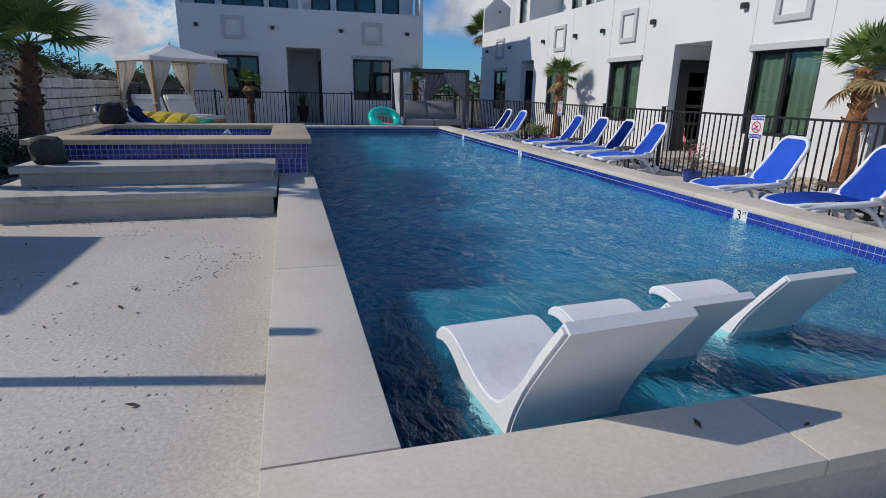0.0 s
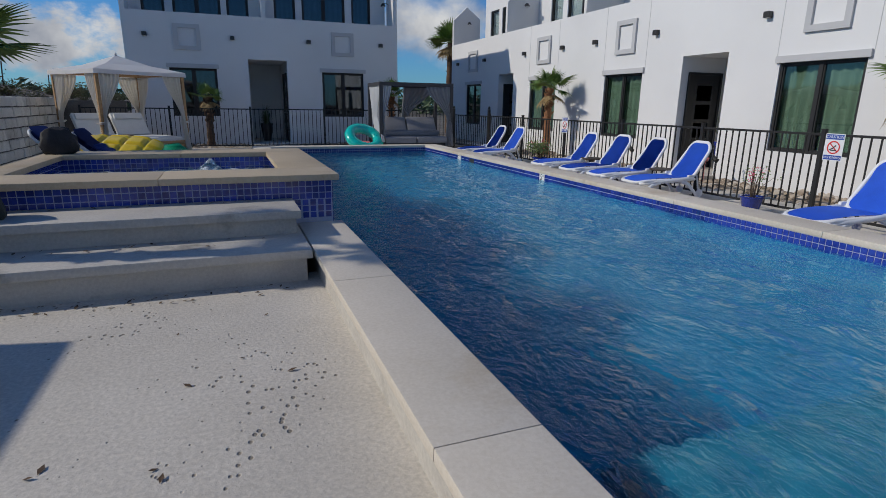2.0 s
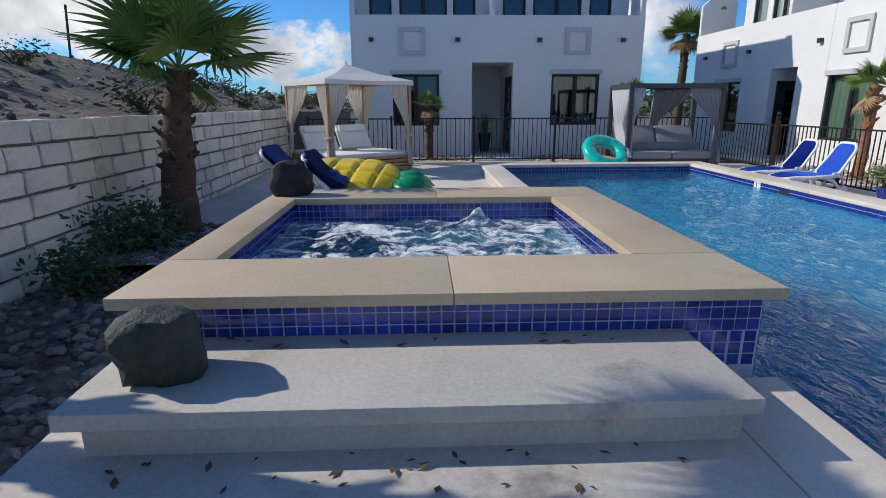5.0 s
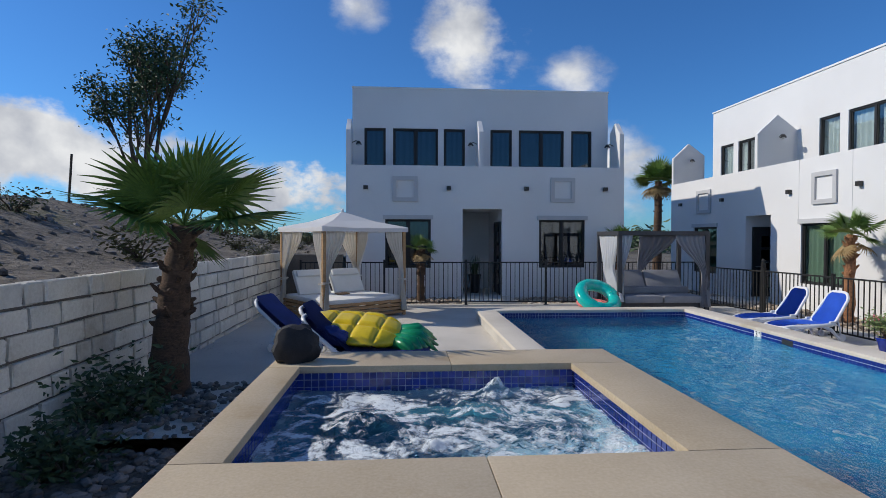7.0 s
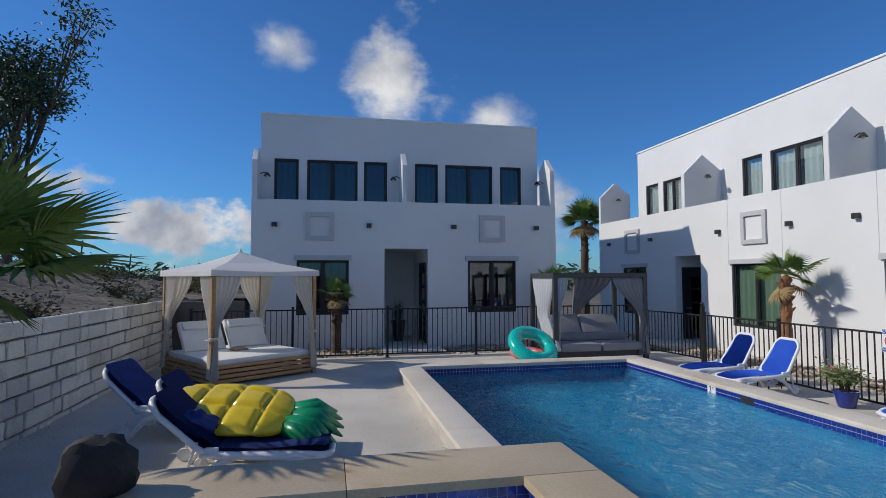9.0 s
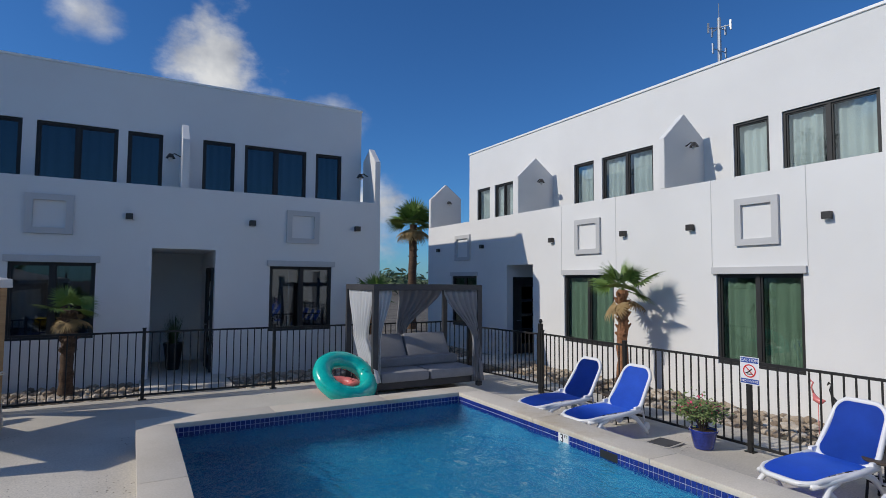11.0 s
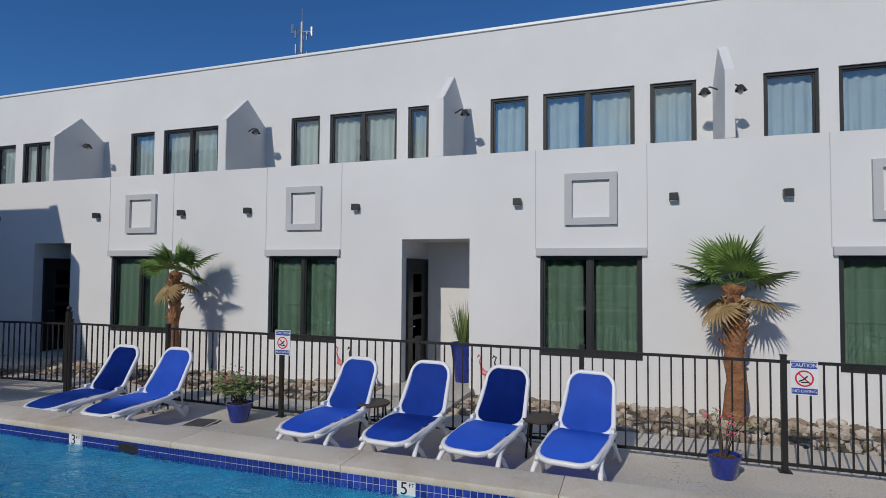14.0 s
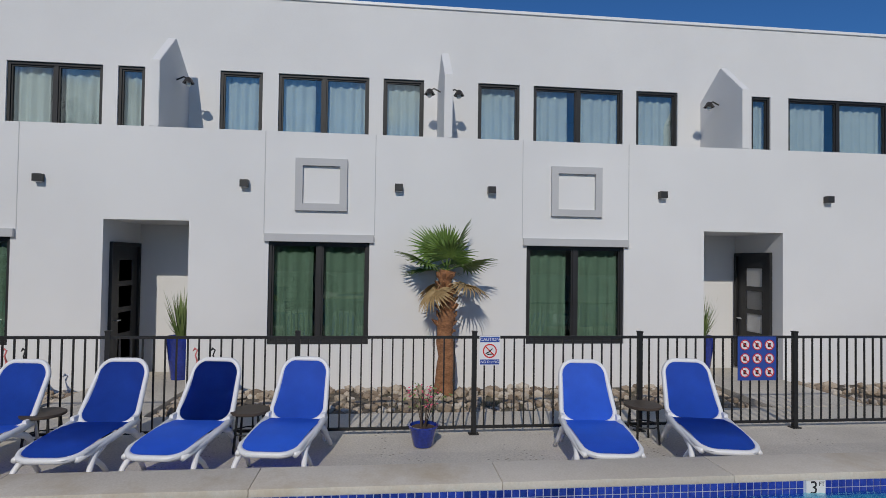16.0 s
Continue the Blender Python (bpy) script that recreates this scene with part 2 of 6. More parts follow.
M_DIRT = surface("dry_hillside", (0.06, 0.05, 0.04), (0.25, 0.215, 0.17), 0.9, 6, 0.98, 1.0, 0.14, stain=(0.105, 0.115, 0.03), stain_scale=0.28)
M_SHRUB = surface("dry_shrub", (0.05, 0.06, 0.022), (0.13, 0.125, 0.055), 2, 20, 0.9, 0.3, 0.003, local=True)
M_LAMP = surface("black_lamp", (0.02, 0.018, 0.016), (0.04, 0.036, 0.032), 3, 60, 0.4, 0.1, 0.001, local=True)
M_FROST = surface("frosted_lamp_glass", (0.65, 0.65, 0.62), (0.72, 0.72, 0.70), 3, 60, 0.3, 0.05, 0.001, local=True)
M_BAG = surface("black_mesh_bag", (0.008, 0.008, 0.010), (0.024, 0.024, 0.028), 12, 90, 0.75, 0.8, 0.006, local=True)
M_BLACK = surface("black_ink", (0.012, 0.012, 0.012), (0.018, 0.018, 0.018), 3, 60, 0.6, 0.0)
M_SIGN = surface("white_sign_plate", (0.72, 0.73, 0.75), (0.78, 0.79, 0.80), 3, 60, 0.35, 0.05, 0.001)
M_SIGNBLUE = surface("blue_sign_ink", (0.02, 0.06, 0.30), (0.03, 0.08, 0.36), 3, 60, 0.4, 0.0)
M_SIGNRED = surface("red_sign_ink", (0.55, 0.02, 0.02), (0.62, 0.03, 0.03), 3, 60, 0.4, 0.0)
M_CURTAIN = surface("pale_curtain", (0.60, 0.62, 0.60), (0.74, 0.76, 0.74), 4, 60, 0.95, 0.2, 0.002)
M_LITTER = surface("dry_brown_leaf", (0.05, 0.03, 0.018), (0.15, 0.09, 0.05), 6, 40, 0.9, 0.2, 0.002)
M_INSIDE = surface("dim_interior_paint", (0.30, 0.29, 0.28), (0.38, 0.37, 0.36), 1, 40, 0.9, 0.2, 0.002)
M_STEEL = surface("galvanised_steel", (0.40, 0.41, 0.43), (0.52, 0.53, 0.55), 2, 30, 0.4, 0.1, 0.001, metal=0.6)
M_TABLE = surface("dark_slate_table", (0.035, 0.026, 0.02), (0.08, 0.058, 0.042), 4, 40, 0.55, 0.4, 0.003, local=True)


def pane_glass(name, tint, gloss):
    """Tinted window glass: part see-through, part mirror by the angle."""
    m, n, l, b = nodes(name)
    tr = n.new("ShaderNodeBsdfTransparent")
    tr.inputs[0].default_value = (*tint, 1)
    gl = n.new("ShaderNodeBsdfGlossy")
    gl.inputs["Roughness"].default_value = 0.015
    gl.inputs["Color"].default_value = (0.92, 0.97, 0.98, 1)
    lw = n.new("ShaderNodeLayerWeight")
    pw = n.new("ShaderNodeMath")
    pw.operation = "POWER"
    l.new(lw.outputs["Facing"], pw.inputs[0])
    pw.inputs[1].default_value = 4.0
    fr = n.new("ShaderNodeMath")
    fr.operation = "MULTIPLY_ADD"
    l.new(pw.outputs[0], fr.inputs[0])
    fr.inputs[1].default_value, fr.inputs[2].default_value = 0.85 - gloss, gloss
    wob = noise_tex(n, l, 1.7, 2, 0.4)
    bp = n.new("ShaderNodeBump")
    bp.inputs["Strength"].default_value, bp.inputs["Distance"].default_value = 0.05, 0.02
    l.new(wob.outputs[0], bp.inputs["Height"])
    l.new(bp.outputs[0], gl.inputs["Normal"])
    mx = n.new("ShaderNodeMixShader")
    l.new(fr.outputs[0], mx.inputs[0])
    l.new(tr.outputs[0], mx.inputs[1])
    l.new(gl.outputs[0], mx.inputs[2])
    l.new(mx.outputs[0], n["Material Output"].inputs[0])
    return m


def cloth(name, dark, light, through):
    """Thin canvas that lets part of the light through."""
    m = surface(name, dark, light, 3, 140, 0.9, 0.4, 0.002, local=True)
    n, l = m.node_tree.nodes, m.node_tree.links
    tr = n.new("ShaderNodeBsdfTranslucent")
    tr.inputs[0].default_value = (*light, 1)
    mx = n.new("ShaderNodeMixShader")
    mx.inputs[0].default_value = through
    l.new(n["Principled BSDF"].outputs[0], mx.inputs[1])
    l.new(tr.outputs[0], mx.inputs[2])
    l.new(mx.outputs[0], n["Material Output"].inputs[0])
    return m


M_CREAM = cloth("cream_canvas", (0.76, 0.71, 0.63), (0.87, 0.83, 0.76), 0.5)
M_CANVAS = cloth("white_canvas_roof", (0.82, 0.82, 0.81), (0.89, 0.89, 0.88), 0.4)
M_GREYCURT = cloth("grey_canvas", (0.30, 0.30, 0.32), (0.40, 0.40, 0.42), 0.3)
# Paler copy of the grey canvas, with the sunlight put into its colour.
M_SUNLITDRAPE = cloth("sunlit_toned_grey_drape", (0.60, 0.61, 0.63), (0.70, 0.71, 0.73), 0.35)
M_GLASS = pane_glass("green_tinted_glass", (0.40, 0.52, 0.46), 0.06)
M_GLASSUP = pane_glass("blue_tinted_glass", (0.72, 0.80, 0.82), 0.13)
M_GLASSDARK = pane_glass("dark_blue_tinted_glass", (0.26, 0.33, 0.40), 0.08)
M_GLASSDOOR = pane_glass("frosted_door_glass", (0.45, 0.5, 0.5), 0.1)


def water_material(name, tint, wave_scale, wave_depth, foam):
    m, n, l, b = nodes(name)
    b.inputs["Base Color"].default_value = (*tint, 1)
    b.inputs["Transmission Weight"].default_value = 1.0
    b.inputs["IOR"].default_value = 1.33
    b.inputs["Roughness"].default_value = 0.02
    w1 = noise_tex(n, l, wave_scale, 3, 0.5, (1.0, 0.55, 1))
    w1.inputs["Distortion"].default_value = 0.9
    w2 = noise_tex(n, l, wave_scale * 3.1, 3, 0.55, (1, 0.7, 1), False, 5.0)
    w2.inputs["Distortion"].default_value = 1.2
    ad = n.new("ShaderNodeMath")
    ad.operation = "MULTIPLY_ADD"
    l.new(w2.outputs[0], ad.inputs[0])
    ad.inputs[1].default_value = 0.34
    l.new(w1.outputs[0], ad.inputs[2])
    bump_of(n, l, b, ad.outputs[0], 1.0, wave_depth)
    if foam:
        f1 = noise_tex(n, l, 2.6, 8, 0.68, (1, 1, 1), False, 2.0)
        f1.inputs["Distortion"].default_value = 1.4
        f2 = noise_tex(n, l, 15, 6, 0.7, (1, 1, 1), False, 6.0)
        mm = n.new("ShaderNodeMath")
        mm.operation = "MULTIPLY_ADD"
        l.new(f2.outputs[0], mm.inputs[0])
        mm.inputs[1].default_value = 0.55
        l.new(f1.outputs[0], mm.inputs[2])
        fr = ramp_of(n, l, mm.outputs[0], ((0.74, (0, 0, 0)), (0.87, (1, 1, 1))))
        white = n.new("ShaderNodeBsdfPrincipled")
        white.inputs["Base Color"].default_value = (0.74, 0.79, 0.80, 1)
        white.inputs["Roughness"].default_value = 0.6
        bb = n.new("ShaderNodeBump")
        bb.inputs["Distance"].default_value = 0.03
        l.new(mm.outputs[0], bb.inputs["Height"])
        l.new(bb.outputs[0], white.inputs["Normal"])
        mx = n.new("ShaderNodeMixShader")
        l.new(fr.outputs[0], mx.inputs[0])
        l.new(b.outputs[0], mx.inputs[1])
        l.new(white.outputs[0], mx.inputs[2])
        l.new(mx.outputs[0], n["Material Output"].inputs[0])
    return m


M_WATER = water_material("pool_water", (0.11, 0.61, 0.79), 4.6, 0.085, False)
M_SPAWATER = water_material("churning_spa_water", (0.30, 0.64, 0.72), 6.0, 0.07, True)


def deck_material():
    """Poured pale limestone concrete with clusters of small pits."""
    m, n, l, b = nodes("pitted_pale_concrete")
    big = noise_tex(n, l, 0.5, 5, 0.6)
    fine = noise_tex(n, l, 45, 4, 0.6, (1, 1, 1), False, 2)
    col = ramp_of(n, l, big.outputs[0], ((0.35, (0.52, 0.475, 0.405)), (0.65, (0.66, 0.61, 0.53)))).outputs[0]
    fcol = ramp_of(n, l, fine.outputs[0], ((0.35, (0.82, 0.82, 0.82)), (0.65, (1.06, 1.06, 1.06)))).outputs[0]
    col = mix_col(n, l, 1.0, col, fcol, "MULTIPLY")
    pit = n.new("ShaderNodeTexVoronoi")
    pit.inputs["Scale"].default_value = 21
    geo = n.new("ShaderNodeNewGeometry")
    mp = n.new("ShaderNodeMapping")
    mp.inputs["Scale"].default_value = (1.0, 0.75, 1)
    l.new(geo.outputs["Position"], mp.inputs[0])
    l.new(mp.outputs[0], pit.inputs["Vector"])
    where = noise_tex(n, l, 1.4, 4, 0.6, (1, 1, 1), False, 11)
    size = n.new("ShaderNodeMapRange")
    l.new(where.outputs[0], size.inputs[0])
    size.inputs[1].default_value, size.inputs[2].default_value = 0.40, 0.64
    size.inputs[3].default_value, size.inputs[4].default_value = 0.0, 0.27
    sub = n.new("ShaderNodeMath")
    sub.operation = "SUBTRACT"
    l.new(size.outputs[0], sub.inputs[0])
    l.new(pit.outputs["Distance"], sub.inputs[1])
    edge = n.new("ShaderNodeMapRange")
    l.new(sub.outputs[0], edge.inputs[0])
    edge.inputs[1].default_value, edge.inputs[2].default_value = 0.0, 0.12
    col = mix_col(n, l, edge.outputs[0], col, (0.22, 0.19, 0.15))
    l.new(col, b.inputs["Base Color"])
    b.inputs["Roughness"].default_value = 0.85
    inv = n.new("ShaderNodeMath")
    inv.operation = "MULTIPLY_ADD"
    l.new(edge.outputs[0], inv.inputs[0])
    inv.inputs[1].default_value = -2.0
    l.new(fine.outputs[0], inv.inputs[2])
    bump_of(n, l, b, inv.outputs[0], 0.6, 0.006)
    return m


M_DECK = deck_material()


# ---- building helpers ----
def add_box(bm, x0, y0, z0, x1, y1, z1, bevel=0.0):
    vs = [bm.verts.new(p) for p in ((x0, y0, z0), (x1, y0, z0), (x1, y1, z0), (x0, y1, z0), (x0, y0, z1), (x1, y0, z1), (x1, y1, z1), (x0, y1, z1))]
    fs = [bm.faces.new([vs[i] for i in f]) for f in ((3, 2, 1, 0), (4, 5, 6, 7), (0, 1, 5, 4), (1, 2, 6, 5), (2, 3, 7, 6), (3, 0, 4, 7))]
    if bevel:
        bmesh.ops.bevel(bm, geom=list({e for f in fs for e in f.edges}), offset=bevel, segments=2, affect="EDGES", profile=0.6)


def box_bm(*a, bevel=0.0):
    bm = bmesh.new()
    add_box(bm, *a, bevel=bevel)
    return bm


def prism_bm(outline, depth, axis="x", bevel=0.0):
    """A flat outline of (u, v) pushed out by depth. axis x: u is y, v is z; y: u is x, v is z; z: u is x, v is y."""
    place = {"x": lambda u, v, d: (d, u, v), "y": lambda u, v, d: (u, d, v), "z": lambda u, v, d: (u, v, d)}[axis]
    bm = bmesh.new()
    a = [bm.verts.new(place(u, v, 0.0)) for u, v in outline]
    b = [bm.verts.new(place(u, v, depth)) for u, v in outline]
    bm.faces.new(a)
    bm.faces.new(b)
    k = len(a)
    for i in range(k):
        bm.faces.new((a[i], a[(i + 1) % k], b[(i + 1) % k], b[i]))
    bmesh.ops.recalc_face_normals(bm, faces=bm.faces)
    if bevel:
        bmesh.ops.bevel(bm, geom=bm.edges[:], offset=bevel, segments=2, affect="EDGES")
    return bm


def add_tube(bm, points, radii, sides=8, cap=True):
    """A round tube along points, with a radius at each."""
    pts = [Vector(p) for p in points]
    if isinstance(radii, (int, float)):
        radii = [radii] * len(pts)
    rings = []
    side = None
    for i, p in enumerate(pts):
        d = (pts[min(i + 1, len(pts) - 1)] - pts[max(i - 1, 0)]).normalized()
        if side is None:
            side = d.orthogonal().normalized()
        side = (side - d * side.dot(d)).normalized()
        up = d.cross(side)
        rings.append([bm.verts.new(p + (side * math.cos(a) + up * math.sin(a)) * radii[i]) for a in [2 * math.pi * k / sides for k in range(sides)]])
    for a, b in zip(rings, rings[1:]):
        for k in range(sides):
            bm.faces.new((a[k], a[(k + 1) % sides], b[(k + 1) % sides], b[k]))
    if cap:
        bm.faces.new(rings[0][::-1])
        bm.faces.new(rings[-1])


def tube_bm(points, radii, sides=8):
    bm = bmesh.new()
    add_tube(bm, points, radii, sides)
    return bm


def lathe_bm(profile, sides=24):
    """A turned body from (radius, height) pairs."""
    bm = bmesh.new()
    rings = [[bm.verts.new((r * math.cos(a), r * math.sin(a), z)) for a in [2 * math.pi * k / sides for k in range(sides)]] for r, z in profile]
    for a, b in zip(rings, rings[1:]):
        for k in range(sides):
            bm.faces.new((a[k], a[(k + 1) % sides], b[(k + 1) % sides], b[k]))
    bm.faces.new(rings[0][::-1])
    bm.faces.new(rings[-1])
    return bm


def sheet_bm(f, nu, nv, thick=0.0):
    """A surface f(u, v) for u and v from 0 to 1, given a thickness."""
    bm = bmesh.new()
    g = [[bm.verts.new(f(i / nu, j / nv)) for j in range(nv + 1)] for i in range(nu + 1)]
    for i in range(nu):
        for j in range(nv):
            bm.faces.new((g[i][j], g[i + 1][j], g[i + 1][j + 1], g[i][j + 1]))
    bmesh.ops.recalc_face_normals(bm, faces=bm.faces)
    if thick:
        bmesh.ops.solidify(bm, geom=bm.faces[:], thickness=thick)
    return bm


def part(name, bm, material, parent=None, label="", smooth=False, m=None):
    """One mesh object from a bmesh, under a thing or a part."""
    bmesh.ops.recalc_face_normals(bm, faces=bm.faces)
    me = bpy.data.meshes.new(name)
    bm.to_mesh(me)
    bm.free()
    me.materials.append(material)
    if smooth:
        for p in me.polygons:
            p.use_smooth = True
        if smooth == "auto":
            me.set_sharp_from_angle(angle=radians(35))
    ob = new(name, me)
    if parent is not None:
        ob.parent = parent
    if m is not None:
        ob.matrix_basis = m
    if label:
        ob["label"] = label
    return ob


def share(name, data, parent, m):
    """Another object on a mesh that stands already."""
    ob = new(name, data)
    ob.parent = parent
    ob.matrix_basis = m
    return ob


def thing(name, label, category, group="", kind="", m=None):
    ob = new(name)
    if m is not None:
        ob.matrix_basis = m
    return tagged(ob, label, category, group, kind)


def wall_bm(us, vs, solid, thick, axis, at):
    """A wall with openings: cells of a grid that are solid get faces, and openings get their reveals.
    axis x: the wall stands at x = at, u is y; axis y: at y = at, u is x. Thickness goes to larger values."""
    bm = bmesh.new()
    cache = {}

    def v(u, w, d):
        k = (round(u, 4), round(w, 4), d)
        if k not in cache:
            p = (at + d * thick, u, w) if axis == "x" else (u, at + d * thick, w)
            cache[k] = bm.verts.new(p)
        return cache[k]

    nu, nv = len(us) - 1, len(vs) - 1
    ok = lambda i, j: 0 <= i < nu and 0 <= j < nv and solid((us[i] + us[i + 1]) / 2, (vs[j] + vs[j + 1]) / 2)
    for i in range(nu):
        for j in range(nv):
            if not ok(i, j):
                continue
            a, b, c, d = us[i], us[i + 1], vs[j], vs[j + 1]
            for k in (0, 1):
                bm.faces.new((v(a, c, k), v(b, c, k), v(b, d, k), v(a, d, k)))
            for di, dj, p, q in ((-1, 0, (a, c), (a, d)), (1, 0, (b, c), (b, d)), (0, -1, (a, c), (b, c)), (0, 1, (a, d), (b, d))):
                if not ok(i + di, j + dj):
                    bm.faces.new((v(*p, 0), v(*q, 0), v(*q, 1), v(*p, 1)))
    bmesh.ops.recalc_face_normals(bm, faces=bm.faces)
    return bm


# ---- ground, pool and spa ----
POOL = (0.27, -0.55, 4.51, 14.72)
RIM, WATER, SPA_RIM, SPA_WATER = 0.245, 0.085, 0.70, 0.49


def ring_bm(x0, y0, x1, y1, holes, z):
    """A flat sheet with rectangular holes."""
    xs = sorted({x0, x1, *[h[0] for h in holes], *[h[2] for h in holes]})
    ys = sorted({y0, y1, *[h[1] for h in holes], *[h[3] for h in holes]})
    bm = bmesh.new()
    grid = {}
    for a, b in zip(xs, xs[1:]):
        for c, d in zip(ys, ys[1:]):
            mx, my = (a + b) / 2, (c + d) / 2
            if any(h[0] < mx < h[2] and h[1] < my < h[3] for h in holes):
                continue
            vs = []
            for p in ((a, c), (b, c), (b, d), (a, d)):
                if p not in grid:
                    grid[p] = bm.verts.new((*p, z(*p) if callable(z) else z))
                vs.append(grid[p])
            bm.faces.new(vs)
    return bm


ground = part("ground", ring_bm(-900, -900, 900, 900, [(-0.05, -0.84, 4.7, 15.0), (-2.75, 5.3, 0.2, 8.25)], -0.42), M_DIRT)
tagged(ground, "dry brown earth reaching to the horizon", "ground", kind="structure")


def deck_z(x, y):
    s = min(max((x - 4.6) / 1.6, 0), 1)
    return -0.11 * s


deck_bm = ring_bm(-3.3, -14, -0.06, 4.3, [], 0.0)
deck = part("pavement", deck_bm, M_DECK)
tagged(deck, "pale pitted concrete pool deck in sun and shade", "pavement", kind="structure")
bm = bmesh.new()
for a in ((-5.0, 8.1, -0.06, 17.95), (-0.06, 15.02, 4.78, 17.95), (-5.0, -16, -3.3, 4.05), (-0.06, -14, 4.78, -0.84)):
    vs = [bm.verts.new((x, y, -0.001)) for x, y in ((a[0], a[1]), (a[2], a[1]), (a[2], a[3]), (a[0], a[3]))]
    bm.faces.new(vs)
part("slab", bm, M_DECK, deck)
bm = bmesh.new()
rows = [[bm.verts.new((x, y, deck_z(x, y) - 0.002)) for x in (4.78, 5.2, 5.7, 6.2, 7.75)] for y in (-14, 0, 8, 17.95)]
for a, b in zip(rows, rows[1:]):
    for i in range(4):
        bm.faces.new((a[i], a[i + 1], b[i + 1], b[i]))
part("slab", bm, M_DECK, deck)
part("slab", box_bm(-0.05, 17.95, -0.3, 1.55, 22.2, 0.03), M_DECK, deck)
for y in (9.9, 19.6, -0.3):
    part("slab", box_bm(7.75, y - 0.75, -0.4, 10.6, y + 0.75, -0.10), M_DECK, deck)

# pool shell
x0, y0, x1, y1 = POOL
shell = thing("pool_shell", "raised rectangular swimming pool with blue plaster", "pool", kind="structure")
bm = bmesh.new()
F = -0.85
add_box(bm, -0.09, y0 - 0.34, -1.6, x0, y1 + 0.36, RIM - 0.06)
add_box(bm, x1, y0 - 0.34, -1.6, 4.87, y1 + 0.36, RIM - 0.06)
add_box(bm, x0, y0 - 0.34, -1.6, x1, y0, RIM - 0.06)
add_box(bm, x0, y1, -1.6, x1, y1 + 0.36, RIM - 0.06)
part("kerb", bm, M_STEP, shell)
bm = bmesh.new()
e = 0.006
for q in (((x0 + e, y0, F), (x0 + e, y1, F), (x0 + e, y1, RIM - 0.06), (x0 + e, y0, RIM - 0.06)),
          ((x1 - e, y0, F), (x1 - e, y1, F), (x1 - e, y1, RIM - 0.06), (x1 - e, y0, RIM - 0.06)),
          ((x0, y0 + e, F), (x1, y0 + e, F), (x1, y0 + e, RIM - 0.06), (x0, y0 + e, RIM - 0.06)),
          ((x0, y1 - e, F), (x1, y1 - e, F), (x1, y1 - e, RIM - 0.06), (x0, y1 - e, RIM - 0.06)),
          ((x0, y0, F), (x1, y0, F), (x1, y1, F), (x0, y1, F))):
    bm.faces.new([bm.verts.new(p) for p in q])
part("plaster", bm, M_PLASTER, shell)
part("tanning_ledge", box_bm(0.62, y0 + 0.01, F, x1 - 0.01, 1.36, -0.07, bevel=0.02), M_LEDGE, shell, "pale shallow ledge under the water")
part("bench", box_bm(0.29, 6.4, F, 0.64, 7.4, -0.45, bevel=0.02), M_PLASTER, shell)


def water_bm(x0, y0, x1, y1, z, step, amp, wave):
    bm = bmesh.new()
    nx, ny = max(2, int((x1 - x0) / step)), max(2, int((y1 - y0) / step))
    g = []
    for i in range(nx + 1):
        col = []
        for j in range(ny + 1):
            x, y = x0 + (x1 - x0) * i / nx, y0 + (y1 - y0) * j / ny
            col.append(bm.verts.new((x, y, z + amp * noise.noise(Vector((x * wave, y * wave * 0.6, 1.5))) + amp * 0.5 * noise.noise(Vector((x * wave * 2.3, y * wave * 2.0, 7.5))))))
        g.append(col)
    for i in range(nx):
        for j in range(ny):
            bm.faces.new((g[i][j], g[i + 1][j], g[i + 1][j + 1], g[i][j + 1]))
    return bm


def face_up(ob):
    """Turns an open sheet so that its faces look to the sky."""
    if ob.data.polygons[0].normal.z < 0:
        ob.data.flip_normals()


pool_water = part("pool_water", water_bm(x0 + 0.004, y0 + 0.004, x1 - 0.004, y1 - 0.004, WATER, 0.07, 0.013, 2.6), M_WATER, smooth=True)
tagged(pool_water, "clear rippled blue swimming pool water", "water", kind="structure")
pool_water.visible_shadow = False
face_up(pool_water)

SX0, SX1, SY0, SY1 = -2.62, -0.20, 5.745, 7.81
OX0, OX1, OY0, OY1 = -2.78, 0.22, 5.23, 8.30
spa = thing("spa_shell", "raised square spa with cobalt tiles", "spa", kind="structure")
bm = bmesh.new()
add_box(bm, OX0, OY0, -0.9, SX0, OY1, SPA_RIM - 0.06)
add_box(bm, SX1, OY0, -0.9, OX1, OY1, SPA_RIM - 0.06)
add_box(bm, SX0, OY0, -0.9, SX1, SY0, SPA_RIM - 0.06)
add_box(bm, SX0, SY1, -0.9, SX1, OY1, SPA_RIM - 0.06)
add_box(bm, SX0, SY0, -0.9, SX1, SY1, -0.25)
part("spa_wall", bm, M_GROUT, spa)
bm = bmesh.new()
add_box(bm, SX0, SY0, -0.25, SX1, SY0 + 0.42, 0.15)
add_box(bm, SX0, SY1 - 0.42, -0.25, SX1, SY1, 0.15)
add_box(bm, SX0, SY0 + 0.42, -0.25, SX0 + 0.42, SY1 - 0.42, 0.15)
part("spa_bench", bm, M_LEDGE, spa)
wb = water_bm(SX0 + 0.004, SY0 + 0.004, SX1 - 0.004, SY1 - 0.004, SPA_WATER, 0.035, 0.022, 5.0)
